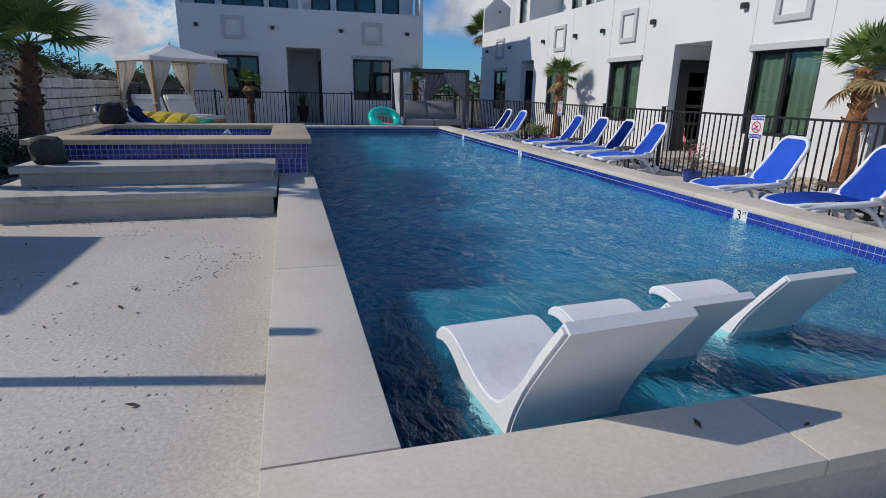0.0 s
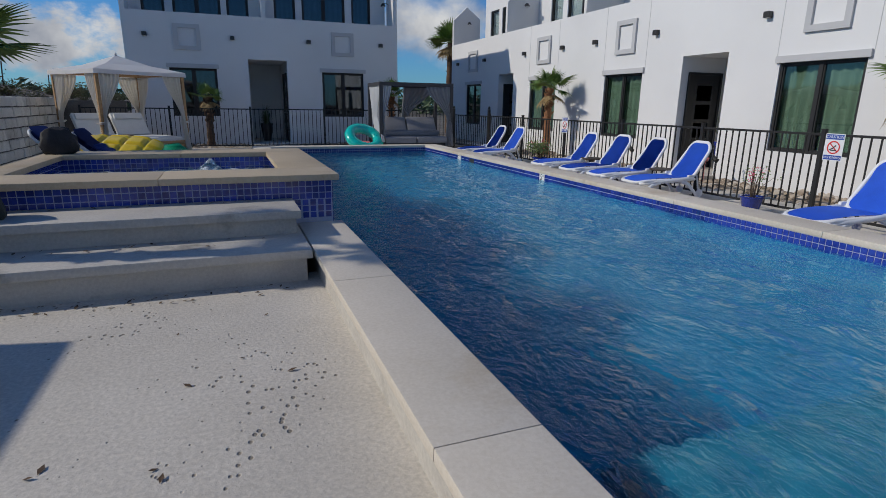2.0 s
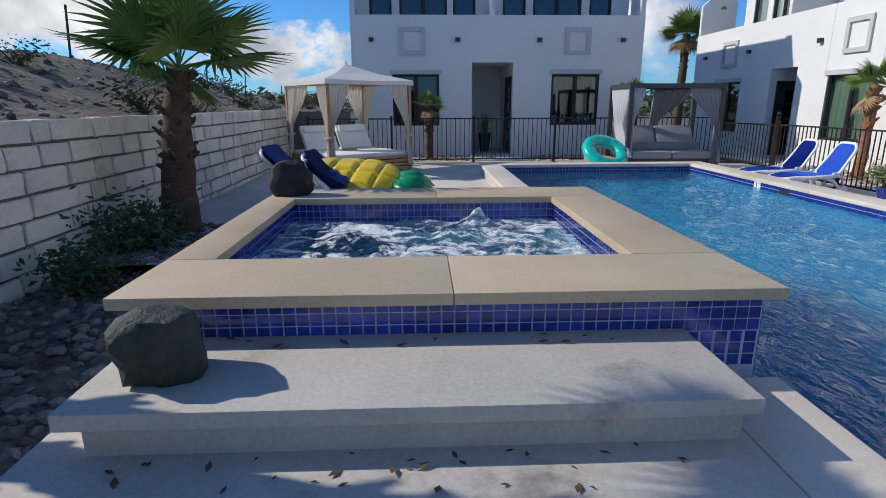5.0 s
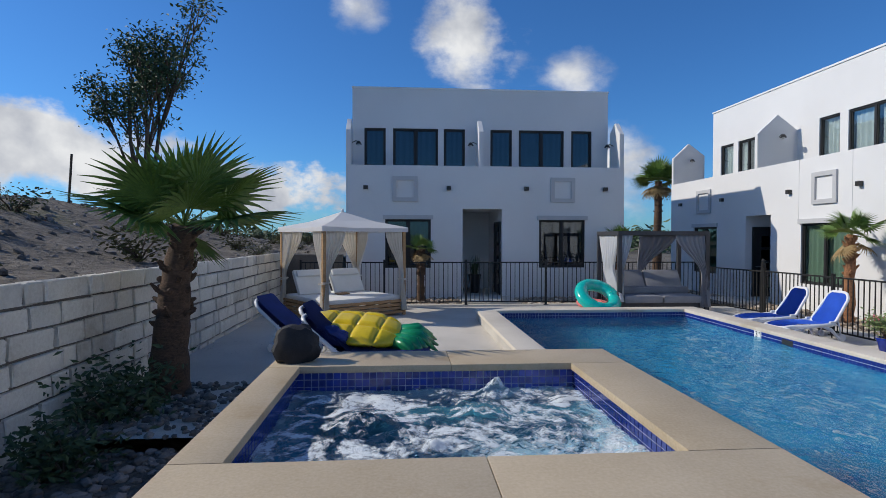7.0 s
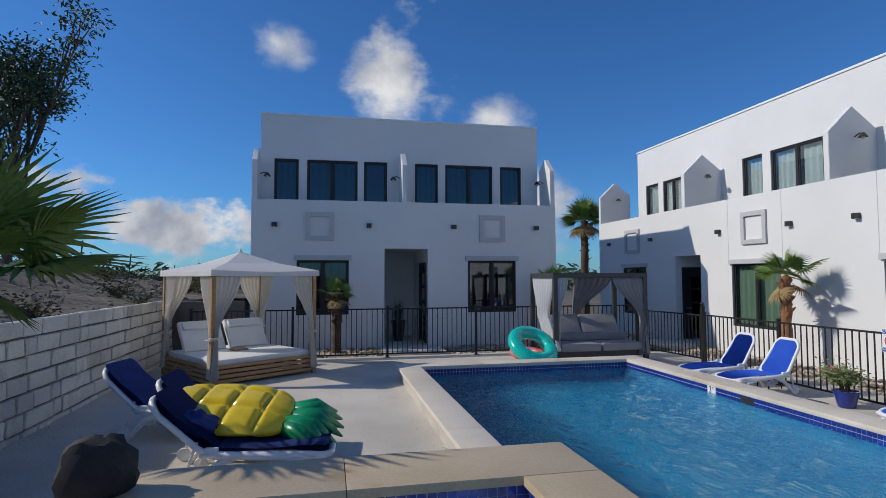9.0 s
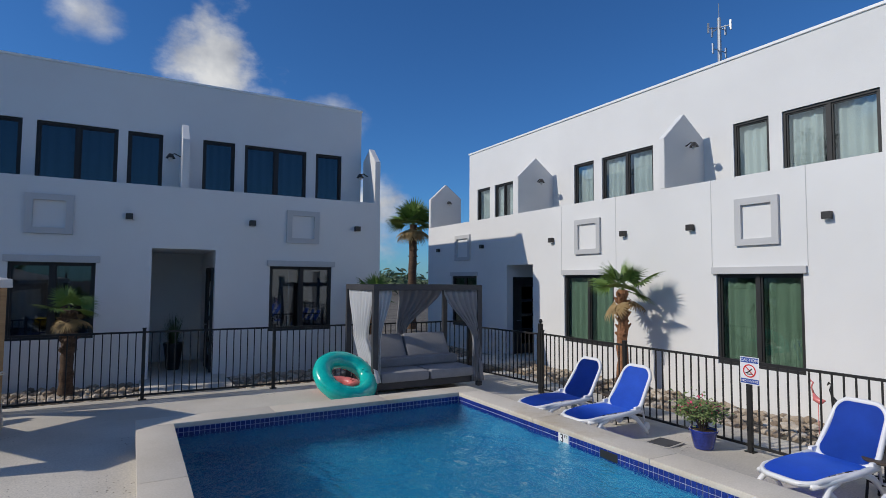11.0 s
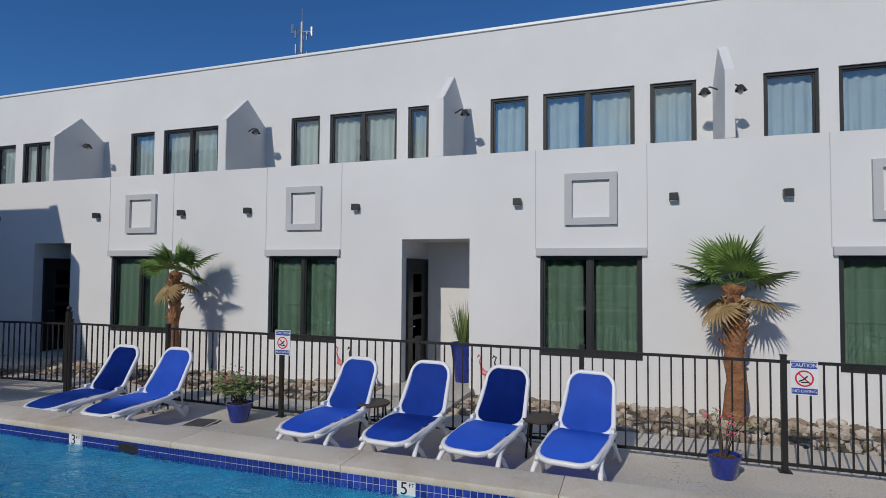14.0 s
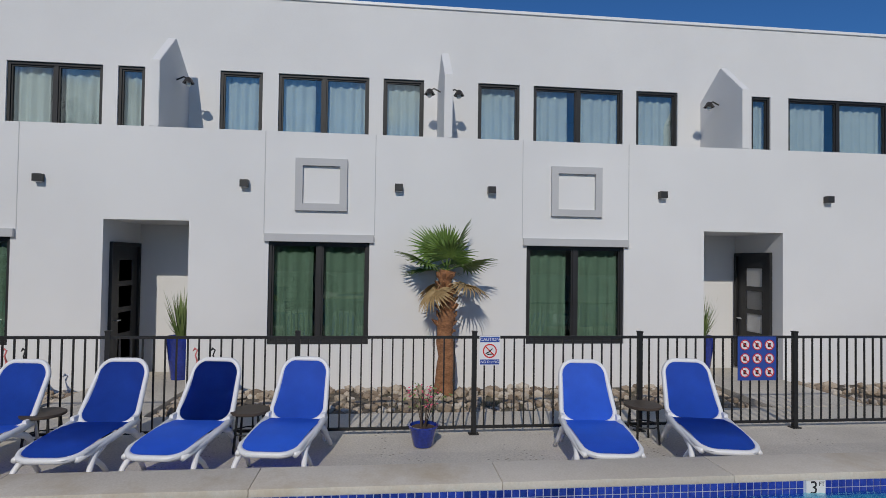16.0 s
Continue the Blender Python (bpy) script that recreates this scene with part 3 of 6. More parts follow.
for v in wb.verts:
    for jx, jy, jh, jr in ((-1.95, 6.85, 0.085, 0.30), (-1.15, 7.12, 0.07, 0.30), (-0.95, 7.55, 0.17, 0.14), (-1.6, 6.4, 0.07, 0.3), (-0.75, 6.55, 0.05, 0.3)):
        d2 = ((v.co.x - jx) ** 2 + (v.co.y - jy) ** 2) / jr ** 2
        v.co.z += jh * math.exp(-d2 * 1.6) * (0.75 + 0.9 * noise.noise(v.co * 14))
spa_water = part("spa_water", wb, M_SPAWATER, smooth=True)
tagged(spa_water, "churning foamy blue spa water", "water", kind="structure")
spa_water.visible_shadow = False
face_up(spa_water)


def coping_run(owner, material, x0, y0, x1, y1, z, length, name="coping_stone"):
    """A row of coping stones that butt with thin joints."""
    along_x = (x1 - x0) > (y1 - y0)
    total = (x1 - x0) if along_x else (y1 - y0)
    k = max(1, round(total / length))
    for i in range(k):
        a, b = total * i / k + 0.0015, total * (i + 1) / k - 0.0015
        q = (x0 + a, y0, x0 + b, y1) if along_x else (x0, y0 + a, x1, y0 + b)
        part(name, box_bm(q[0], q[1], z - 0.06, q[2], q[3], z, bevel=0.008), material, owner, smooth="auto")


coping = thing("pool_coping", "cream limestone coping stones round the pool", "coping", kind="structure")
CW, CE = -0.13, 4.93
coping_run(coping, M_COPING, CW, y0 + 0.005, x0 + 0.02, OY0 - 0.09, RIM, 1.9)
coping_run(coping, M_COPING, CW, OY1 + 0.09, x0 + 0.02, y1 - 0.02, RIM, 1.9)
coping_run(coping, M_COPING, x1 - 0.02, y0 + 0.005, CE, y1 - 0.02, RIM, 2.0)
coping_run(coping, M_COPING, CW, y0 - 0.37, CE, y0, RIM, 1.6)
coping_run(coping, M_COPING, CW, y1 - 0.015, CE, y1 + 0.41, RIM, 1.6)
spa_coping = thing("spa_coping", "tan limestone coping slabs round the spa", "coping", kind="structure")
for q in ((OX0 - 0.08, OY0 - 0.09, OX1 + 0.06, SY0 + 0.03), (OX0 - 0.08, SY1 - 0.03, OX1 + 0.06, OY1 + 0.08)):
    coping_run(spa_coping, M_SPACAP, *q, SPA_RIM, 1.3)
coping_run(spa_coping, M_SPACAP, OX0 - 0.08, SY0 + 0.033, SX0 + 0.03, SY1 - 0.033, SPA_RIM, 2.0)
coping_run(spa_coping, M_SPACAP, SX1 - 0.03, SY0 + 0.033, OX1 + 0.06, SY1 - 0.033, SPA_RIM, 2.0)

steps = thing("spa_steps", "two broad pale concrete steps up to the spa", "steps", kind="structure")
part("riser", box_bm(-2.87, 4.08, 0, -0.19, 5.23, 0.19), M_STEP, steps)
part("tread", box_bm(-2.94, 4.02, 0.19, -0.15, 5.23, 0.262, bevel=0.012), M_STEP, steps, smooth="auto")
part("riser", box_bm(-2.70, 4.62, 0.262, -0.20, 5.23, 0.40), M_STEP, steps)
part("tread", box_bm(-2.77, 4.56, 0.40, -0.16, 5.23, 0.472, bevel=0.012), M_STEP, steps, smooth="auto")

# ---- right wing ----
FX, UX, GZ, PAR, ROOF = 9.47, 10.8, -0.42, 4.04, 6.84
Y0, Y1 = -16.0, 25.2
LOW = [(16.03, 17.70), (11.90, 13.46), (6.36, 7.99), (1.95, 3.69), (-5.0, -3.3), (-10.2, -8.5), (21.85, 23.4)]
ALC = [(18.98, 20.2), (9.24, 10.54), (-1.04, 0.47)]
LZ = (0.55, 2.24)
UPW = [(23.04, 23.86), (21.67, 22.74), (17.96, 18.74), (15.97, 17.66), (13.15, 13.90), (11.26, 12.89), (10.53, 11.0), (8.43, 9.20), (6.45, 8.14),
       (5.40, 6.18), (3.51, 4.34), (1.39, 3.23), (0.23, 1.11), (-1.80, -1.38), (-4.5, -2.2), (-6.0, -5.2), (-9.0, -8.2), (-11.5, -9.5)]
UZ = (3.62, 5.44)


def opening_wall(name, owner, u0, u1, v0, v1, holes, thick, axis, at, material):
    us = sorted({u0, u1, *[h[0] for h in holes], *[h[1] for h in holes]})
    vs = sorted({v0, v1, *[h[2] for h in holes], *[h[3] for h in holes]})
    solid = lambda u, v: not any(h[0] < u < h[1] and h[2] < v < h[3] for h in holes)
    return part(name, wall_bm(us, vs, solid, thick, axis, at), material, owner)


wing = thing("hotel_wing", "long two-storey white stucco hotel wing with balconies", "building", kind="structure")
holes = [(a, b, *LZ) for a, b in LOW] + [(a, b, GZ, 2.54) for a, b in ALC]
opening_wall("wall_east", wing, Y0, Y1, GZ, PAR, holes, 0.22, "x", FX, M_STUCCO)
opening_wall("upper_wall", wing, Y0, 24.42, 3.2, ROOF, [(a, b, *UZ) for a, b in UPW], 0.22, "x", UX, M_STUCCO)
part("end_wall", box_bm(FX + 0.22, Y1 - 0.22, GZ, 18, Y1, PAR), M_STUCCO, wing)
part("end_wall", box_bm(UX + 0.22, 24.2, PAR, 18, 24.42, ROOF), M_STUCCO, wing)
part("end_wall", box_bm(FX + 0.22, Y0, GZ, 18, Y0 + 0.22, ROOF), M_STUCCO, wing)
part("rear_wall", box_bm(17.78, Y0 + 0.22, GZ, 18, 24.2, ROOF), M_STUCCO, wing)
part("balcony_floor", box_bm(FX + 0.22, Y0 + 0.22, 3.0, 17.78, Y1 - 0.22, 3.2), M_INSIDE, wing)
part("roof", box_bm(UX + 0.22, Y0 + 0.22, 6.56, 17.78, 24.2, 6.69), M_INSIDE, wing)
part("parapet_cap", box_bm(UX - 0.03, Y0, ROOF, UX + 0.26, 24.45, ROOF + 0.06, bevel=0.01), M_CAP, wing)
for y in (25.12, 19.72, 14.66, 9.82, 5.07, -0.33, -6.2):
    zf = PAR
    part("balcony_fin", prism_bm([(FX + 0.225, zf - 0.7), (UX + 0.01, zf - 0.7), (UX + 0.01, 5.25), ((FX + UX) / 2, 5.74), (FX, 5.12), (FX, zf + 0.002), (FX + 0.225, zf + 0.002)], 0.14, "y", bevel=0.008), M_STUCCO, wing, m=pose(0, y - 0.07, 0))
for y in (11.82, 8.07, 6.28, 3.77, 1.87, 13.54, 15.95, 17.8):
    part("expansion_joint", box_bm(FX - 0.004, y - 0.006, 2.35, FX, y + 0.006, PAR), M_TRIM, wing)
for a, b in ALC:
    part("niche", wall_bm([a - 0.3, b + 0.3], [GZ, 3.0], lambda u, v: True, 0.15, "x", FX + 1.35), M_STUCCO, wing)
    part("niche", box_bm(FX + 0.22, a - 0.17, GZ, FX + 1.35, a, 3.0), M_STUCCO, wing)
    part("niche", box_bm(FX + 0.22, b, GZ, FX + 1.35, b + 0.17, 3.0), M_STUCCO, wing)
    part("niche", box_bm(FX + 0.22, a, 2.54, FX + 1.35, b, 2.6), M_STUCCO, wing)

# ---- back building ----
BY, BUY, BX0, BX1 = 19.66, 20.5, -3.42, 5.15
BPAR, BROOF = 4.0, 6.52
back = thing("hotel_block", "two-storey white stucco block in shade behind the pool", "building", kind="structure")
BLOW = [(-2.25, -0.87), (2.47, 3.91)]
BLZ = (0.90, 2.38)
BUP = [(-2.93, -2.26), (-2.03, -0.6), (-0.42, 0.26), (1.08, 1.78), (2.0, 3.48), (3.72, 4.40)]
opening_wall("wall_north", back, BX0, BX1, GZ, BPAR, [(a, b, *BLZ) for a, b in BLOW] + [(0.10, 1.32, GZ, 2.70)], 0.22, "y", BY, M_STUCCO)
opening_wall("upper_wall", back, BX0 + 0.12, BX1 - 0.22, 3.1, BROOF, [(a, b, 3.5, 5.28) for a, b in BUP], 0.22, "y", BUY, M_STUCCO)
part("side_wall", box_bm(BX0, BY + 0.22, GZ, BX0 + 0.22, 28, BPAR), M_STUCCO, back)
part("side_wall", box_bm(BX1 - 0.22, BY + 0.22, GZ, BX1, 28, BPAR), M_STUCCO, back)
part("side_wall", box_bm(BX0 + 0.12, BUY + 0.22, BPAR, BX0 + 0.34, 28, BROOF), M_STUCCO, back)
part("side_wall", box_bm(BX1 - 0.44, BUY + 0.22, BPAR, BX1 - 0.22, 28, BROOF), M_STUCCO, back)
part("rear_wall", box_bm(BX0 + 0.34, 27.78, GZ, BX1 - 0.44, 28, BROOF), M_STUCCO, back)
part("balcony_floor", box_bm(BX0 + 0.22, BY + 0.22, 2.95, BX1 - 0.22, 27.78, 3.1), M_INSIDE, back)
part("roof", box_bm(BX0 + 0.34, BUY + 0.22, 6.1, BX1 - 0.44, 27.78, 6.2), M_INSIDE, back)
part("parapet_cap", box_bm(BX0 + 0.1, BUY - 0.03, BROOF, BX1 - 0.2, BUY + 0.25, BROOF + 0.05, bevel=0.01), M_CAP, back)
for x in (BX0 + 0.07, 0.67, BX1 - 0.08):
    part("balcony_fin", prism_bm([(BY + 0.225, BPAR - 0.7), (BUY + 0.01, BPAR - 0.7), (BUY + 0.01, 5.2), ((BY + BUY) / 2, 5.46), (BY, 5.05), (BY, BPAR + 0.002), (BY + 0.225, BPAR + 0.002)], 0.14, "x", bevel=0.008), M_STUCCO, back, m=pose(x - 0.07, 0, 0))
part("niche", box_bm(-0.1, BY + 2.6, GZ, 1.5, BY + 2.72, 2.95), M_STUCCO, back)
part("niche", box_bm(-0.07, BY + 0.22, GZ, 0.10, BY + 2.6, 2.95), M_STUCCO, back)
part("niche", box_bm(1.32, BY + 0.22, GZ, 1.49, BY + 2.6, 2.95), M_STUCCO, back)
part("niche", box_bm(0.10, BY + 0.22, 2.70, 1.32, BY + 2.6, 2.76), M_STUCCO, back)


# ---- windows, doors, lamps on the facades ----
def window(kind, w, h, m, panes, glass, bare=0.0, lintel=True, seed=0):
    """A framed window whose outer face stands at y = 0, seen from -y."""
    word = "two-pane" if panes == 2 else "single-pane"
    look_of = "green-tinted glass over pale curtains" if glass is M_GLASS else "sky-reflecting glass and pale curtains"
    win = thing("window", f"dark bronze {word} window with {look_of}", "window", kind="structure", m=m)
    t, d0, d1 = 0.05, 0.035, 0.13
    bm = bmesh.new()
    add_box(bm, -w / 2, d0, 0, -w / 2 + t, d1, h)
    add_box(bm, w / 2 - t, d0, 0, w / 2, d1, h)
    add_box(bm, -w / 2 + t, d0, 0, w / 2 - t, d1, t)
    add_box(bm, -w / 2 + t, d0, h - t, w / 2 - t, d1, h)
    part("window_frame", bm, M_FRAME, win)
    if panes == 2:
        part("mullion", box_bm(-0.035, d0 + 0.004, t, 0.035, d1, h - t), M_FRAME, win)
    edges = [-w / 2 + t, w / 2 - t] if panes == 1 else [-w / 2 + t, -0.035, 0.035, w / 2 - t]
    for a, b in zip(edges[::2], edges[1::2]):
        s = part("sash", wall_bm([a, a + 0.028, b - 0.028, b], [t, t + 0.028, h - t - 0.028, h - t],
                                 lambda u, v, a=a, b=b: not (a + 0.028 < u < b - 0.028 and t + 0.028 < v < h - t - 0.028), 0.05, "y", d0 + 0.025), M_FRAME, win)
        p = part("pane", box_bm(a + 0.028, d0 + 0.045, t + 0.028, b - 0.028, d0 + 0.051, h - t - 0.028), glass, s, "tinted glass")
        p.visible_shadow = False
    rnd = random.Random(seed)
    k = 0
    spans = [(-w / 2 + 0.02, -0.02 - bare), (0.02 + bare * 0.3, w / 2 - 0.02)] if panes == 2 else [(-w / 2 + 0.02, w / 2 - 0.02)]
    for a, b in spans:
        ph = rnd.uniform(0, 6)

        def fold(u, v, a=a, b=b, ph=ph):
            x = a + (b - a) * u
            return (x, 0.19 + 0.035 * math.sin(x * 34 + ph + 0.6 * math.sin(x * 9)) * (0.5 + 0.5 * (1 - v)), 0.01 + (h - 0.05) * v)
        part("curtain", sheet_bm(fold, 40, 4), M_CURTAIN, win, smooth=True)
    if lintel:
        part("lintel", box_bm(-w / 2 - 0.07, -0.06, h - 0.01, w / 2 + 0.07, 0.02, h + 0.12, bevel=0.006), M_TRIM, win)
    return win


RIGHT = lambda y, z, x=FX: pose(x, y, z, 0, 0, -90)
for i, (a, b) in enumerate(LOW):
    window("low", b - a, LZ[1] - LZ[0], RIGHT((a + b) / 2, LZ[0]), 2, M_GLASS, 0.10 if i in (3, 2) else 0.0, True, i)
for i, (a, b) in enumerate(UPW):
    window("up", b - a, UZ[1] - UZ[0], RIGHT((a + b) / 2, UZ[0], UX), 2 if b - a > 1 else 1, M_GLASSUP, 0.16 if b - a > 1 else 0.0, False, i + 20)
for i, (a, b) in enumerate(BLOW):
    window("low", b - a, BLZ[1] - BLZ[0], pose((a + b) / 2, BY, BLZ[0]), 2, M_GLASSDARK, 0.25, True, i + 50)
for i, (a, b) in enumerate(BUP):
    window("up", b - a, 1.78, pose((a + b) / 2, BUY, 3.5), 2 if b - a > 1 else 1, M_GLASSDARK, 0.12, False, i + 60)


def door(m, panes=4):
    """A dark door with a column of panes; hinge side at x = 0, seen from -y."""
    d = thing("door", "closed dark bronze door with stacked glass panes", "door", kind="structure", m=m)
    w, h = 0.92, 2.22
    part("door_frame", wall_bm([-0.06, 0, w, w + 0.06], [0, h, h + 0.06], lambda u, v: not (0 < u < w and v < h), 0.12, "y", -0.02), M_FRAME, d)
    holes = []
    for k in range(panes):
        z0 = 0.30 + k * (h - 0.45) / panes
        holes.append((0.26, w - 0.2, z0, z0 + (h - 0.45) / panes - 0.09))
    us = sorted({0.0, w, 0.26, w - 0.2})
    vs = sorted({0.0, h, *[q for o in holes for q in o[2:]]})
    part("leaf", wall_bm(us, vs, lambda u, v: not any(o[0] < u < o[1] and o[2] < v < o[3] for o in holes), 0.045, "y", 0.02), M_FRAME, d)
    for o in holes:
        part("pane", box_bm(o[0], 0.035, o[2], o[1], 0.041, o[3]), M_FROST, d)
    part("handle", tube_bm([(0.08, 0.02, 0.98), (0.08, -0.045, 0.98), (0.20, -0.045, 0.98)], 0.012), M_STEEL, d, "brushed lever handle")
    return d


door(pose(FX + 0.28, 10.54 - 0.035, -0.09, 0, 0, 0))
door(pose(FX + 0.28, 20.2 - 0.035, -0.09, 0, 0, 0))
door(pose(FX + 1.25, -1.04 + 0.035, -0.09, 0, 0, 180))
door(pose(1.32 - 0.035, BY + 1.2, 0.04, 0, 0, -90))


def wall_lamp(m):
    q = thing("wall_downlight", "small square dark wall lamp on stucco", "lamp", "facade downlights", m=m)
    part("body", box_bm(-0.065, -0.11, -0.06, 0.065, 0.0, 0.06, bevel=0.006), M_LAMP, q)
    part("lens", box_bm(-0.05, -0.10, -0.066, 0.05, -0.015, -0.06), M_FROST, q, "frosted lens")
    return q


def lantern(m):
    q = thing("wall_lantern", "black barn-style balcony lamp", "lamp", "balcony lanterns", m=m)
    part("bracket", tube_bm([(0, 0, 0), (0, -0.12, 0.06), (0, -0.2, 0.02)], 0.014, 6), M_LAMP, q)
    part("shade", lathe_bm([(0.03, 0.05), (0.05, 0.03), (0.10, -0.05), (0.095, -0.05), (0.02, 0.02)], 14), M_LAMP, q, m=pose(0, -0.2, 0))
    part("bulb", lathe_bm([(0.01, 0.01), (0.04, -0.03), (0.045, -0.08), (0.02, -0.11)], 12), M_FROST, q, "frosted bulb", m=pose(0, -0.2, 0))
    return q


lamp = wall_lamp(RIGHT(11.49, 3.16))
for y in (8.38, 5.89, 4.32, 1.27, 13.97, 15.69, 18.15, 21.5, 24.35, -1.9, -6.0):
    copy_thing(lamp, RIGHT(y, 3.16))
for x in (-2.83, -0.33, 2.06, 4.53):
    copy_thing(lamp, pose(x, BY, 3.32))
lan = lantern(pose(UX - 0.62, 9.75, 5.03, 0, 0, 0))
for y, r in ((14.59, 0), (19.65, 0), (25.05, 0), (5.14, 180), (5.0, 0), (-0.26, 180), (-6.13, 180)):
    copy_thing(lan, pose(UX - 0.62, y, 5.03, 0, 0, r))
for x, r in ((BX0 + 0.14, 90), (0.60, -90), (BX1 - 0.16, -90)):
    copy_thing(lan, pose(x, BY + 0.5, 4.75, 0, 0, r))


def facade_panel(w, h, m):
    q = thing("facade_panel", "square raised grey stucco frame on the wall", "trim", "square facade frames", m=m)
    t = 0.12
    part("moulding", wall_bm([-w / 2, -w / 2 + t, w / 2 - t, w / 2], [0, t, h - t, h], lambda u, v: abs(u) > w / 2 - t or v < t or v > h - t, 0.055, "y", -0.055), M_TRIM, q)
    return q


for y, w in ((16.84, 0.86), (12.65, 0.79), (7.16, 0.84), (2.82, 0.9), (22.7, 0.95), (-4.1, 0.9)):
    facade_panel(w, 0.86, RIGHT(y, 2.745))
for x in (-1.65, 3.2):
    facade_panel(0.76, 0.76, pose(x, BY, 2.91))


# ---- hillside and distance ----
def hill_z(x, y):
    up = min(max((-5.3 - x) / 7.0, 0), 1)
    up = up * up * (3 - 2 * up)
    far = min(max((44 - y) / 26, 0.10), 1.0)
    return 1.28 + 1.6 * up * far + 0.22 * up * noise.noise(Vector((x * 0.35, y * 0.35, 0))) + 0.10 * noise.noise(Vector((x * 1.7, y * 1.7, 3)))


bm = bmesh.new()
xs = [-5.15 - 0.45 * i - 0.045 * i * i for i in range(28)]
ys = [-20 + 0.8 * i for i in range(115)]
g = [[bm.verts.new((x, y, hill_z(x, y))) for y in ys] for x in xs]
for i in range(len(xs) - 1):
    for j in range(len(ys) - 1):
        bm.faces.new((g[i][j], g[i + 1][j], g[i + 1][j + 1], g[i][j + 1]))
for j in range(len(ys) - 1):
    a, b = g[-1][j].co, g[-1][j + 1].co
    bm.faces.new((g[-1][j], bm.verts.new((a.x, a.y, -0.42)), bm.verts.new((b.x, b.y, -0.42)), g[-1][j + 1]))
hill = part("hillside", bm, M_DIRT, smooth=True)
tagged(hill, "bare brown hillside with patches of dry grass", "hillside", kind="structure")


# ---- fences ----
def fence_run(points, z_of, label):
    """A black pool fence along corner points: posts, two rails a bay, and single pickets."""
    f = thing("metal_fence", label, "fence", "pool fences")
    picket = post = None
    for (ax, ay), (bx, by) in zip(points, points[1:]):
        total = math.hypot(bx - ax, by - ay)
        bays = max(1, round(total / 2.07))
        ang = math.degrees(math.atan2(by - ay, bx - ax))
        for i in range(bays):
            s0, s1 = i / bays, (i + 1) / bays
            p0 = Vector((ax + (bx - ax) * s0, ay + (by - ay) * s0, 0))
            p1 = Vector((ax + (bx - ax) * s1, ay + (by - ay) * s1, 0))
            z0 = z_of(p0.x, p0.y)
            w = (p1 - p0).length
            m = pose(p0.x, p0.y, z0, 0, 0, ang)
            if post is None:
                bm = box_bm(-0.027, -0.027, 0, 0.027, 0.027, 1.21)
                add_box(bm, -0.06, -0.05, 0, 0.06, 0.05, 0.012)
                add_box(bm, -0.032, -0.032, 1.21, 0.032, 0.032, 1.225)
                post = part("post", bm, M_IRON, f, m=m)
                picket = bpy.data.meshes.new("picket")
                pb = box_bm(-0.0085, -0.0085, 0.07, 0.0085, 0.0085, 1.145)
                pb.to_mesh(picket)
                pb.free()
                picket.materials.append(M_IRON)
            else:
                share("post", post.data, f, m)
            for z in (0.085, 1.15):
                part("rail", box_bm(0.027, -0.014, z - 0.016, w - 0.027, 0.014, z + 0.016), M_IRON, f, m=m)
            k = round(w / 0.125)
            for j in range(1, k):
                share("picket", picket, f, m @ pose(w * j / k, 0, 0))
    share("post", post.data, f, pose(*points[-1], z_of(*points[-1])))
    return f


fence_run([(6.8, -7.4), (6.8, 15.37)], deck_z, "black picket pool fence on the sunny pavement")
fence_run([(-4.4, 17.7), (6.55, 17.7)], lambda x, y: 0.0, "black picket pool fence before the shaded block")
gate = thing("fence_gate", "black picket gate with ball-topped posts", "gate")
for p in ((6.8, 15.42), (6.55, 17.65)):
    part("gate_post", box_bm(p[0] - 0.035, p[1] - 0.035, -0.11, p[0] + 0.035, p[1] + 0.035, 1.24), M_IRON, gate)
    part("finial", lathe_bm([(0.01, 1.24), (0.035, 1.26), (0.04, 1.29), (0.015, 1.33)], 10), M_IRON, gate, m=pose(p[0], p[1], 0))
gm = pose(6.8, 15.46, -0.05, 0, 0, math.degrees(math.atan2(2.15, -0.25)))
for z in (0.12, 1.08):
    part("rail", box_bm(0.0, -0.014, z - 0.016, 2.16, 0.014, z + 0.016), M_IRON, gate, m=gm)
for j in range(19):
    part("picket", box_bm(-0.0085, -0.0085, 0.12, 0.0085, 0.0085, 1.08), M_IRON, gate, m=gm @ pose(0.05 + j * 0.114, 0, 0))


# ---- sun loungers ----
def rounded(w, l, r, x0, k=6):
    """A rounded rectangle outline in (x, y), from x0 to x0 + l."""
    pts = []
    for cx, cy, a0 in ((x0 + l - r, w / 2 - r, 0), (x0 + r, w / 2 - r, 90), (x0 + r, -w / 2 + r, 180), (x0 + l - r, -w / 2 + r, 270)):
        for i in range(k + 1):
            a = radians(a0 + 90 * i / k)
            pts.append((cx + r * math.cos(a), cy + r * math.sin(a)))
    return pts


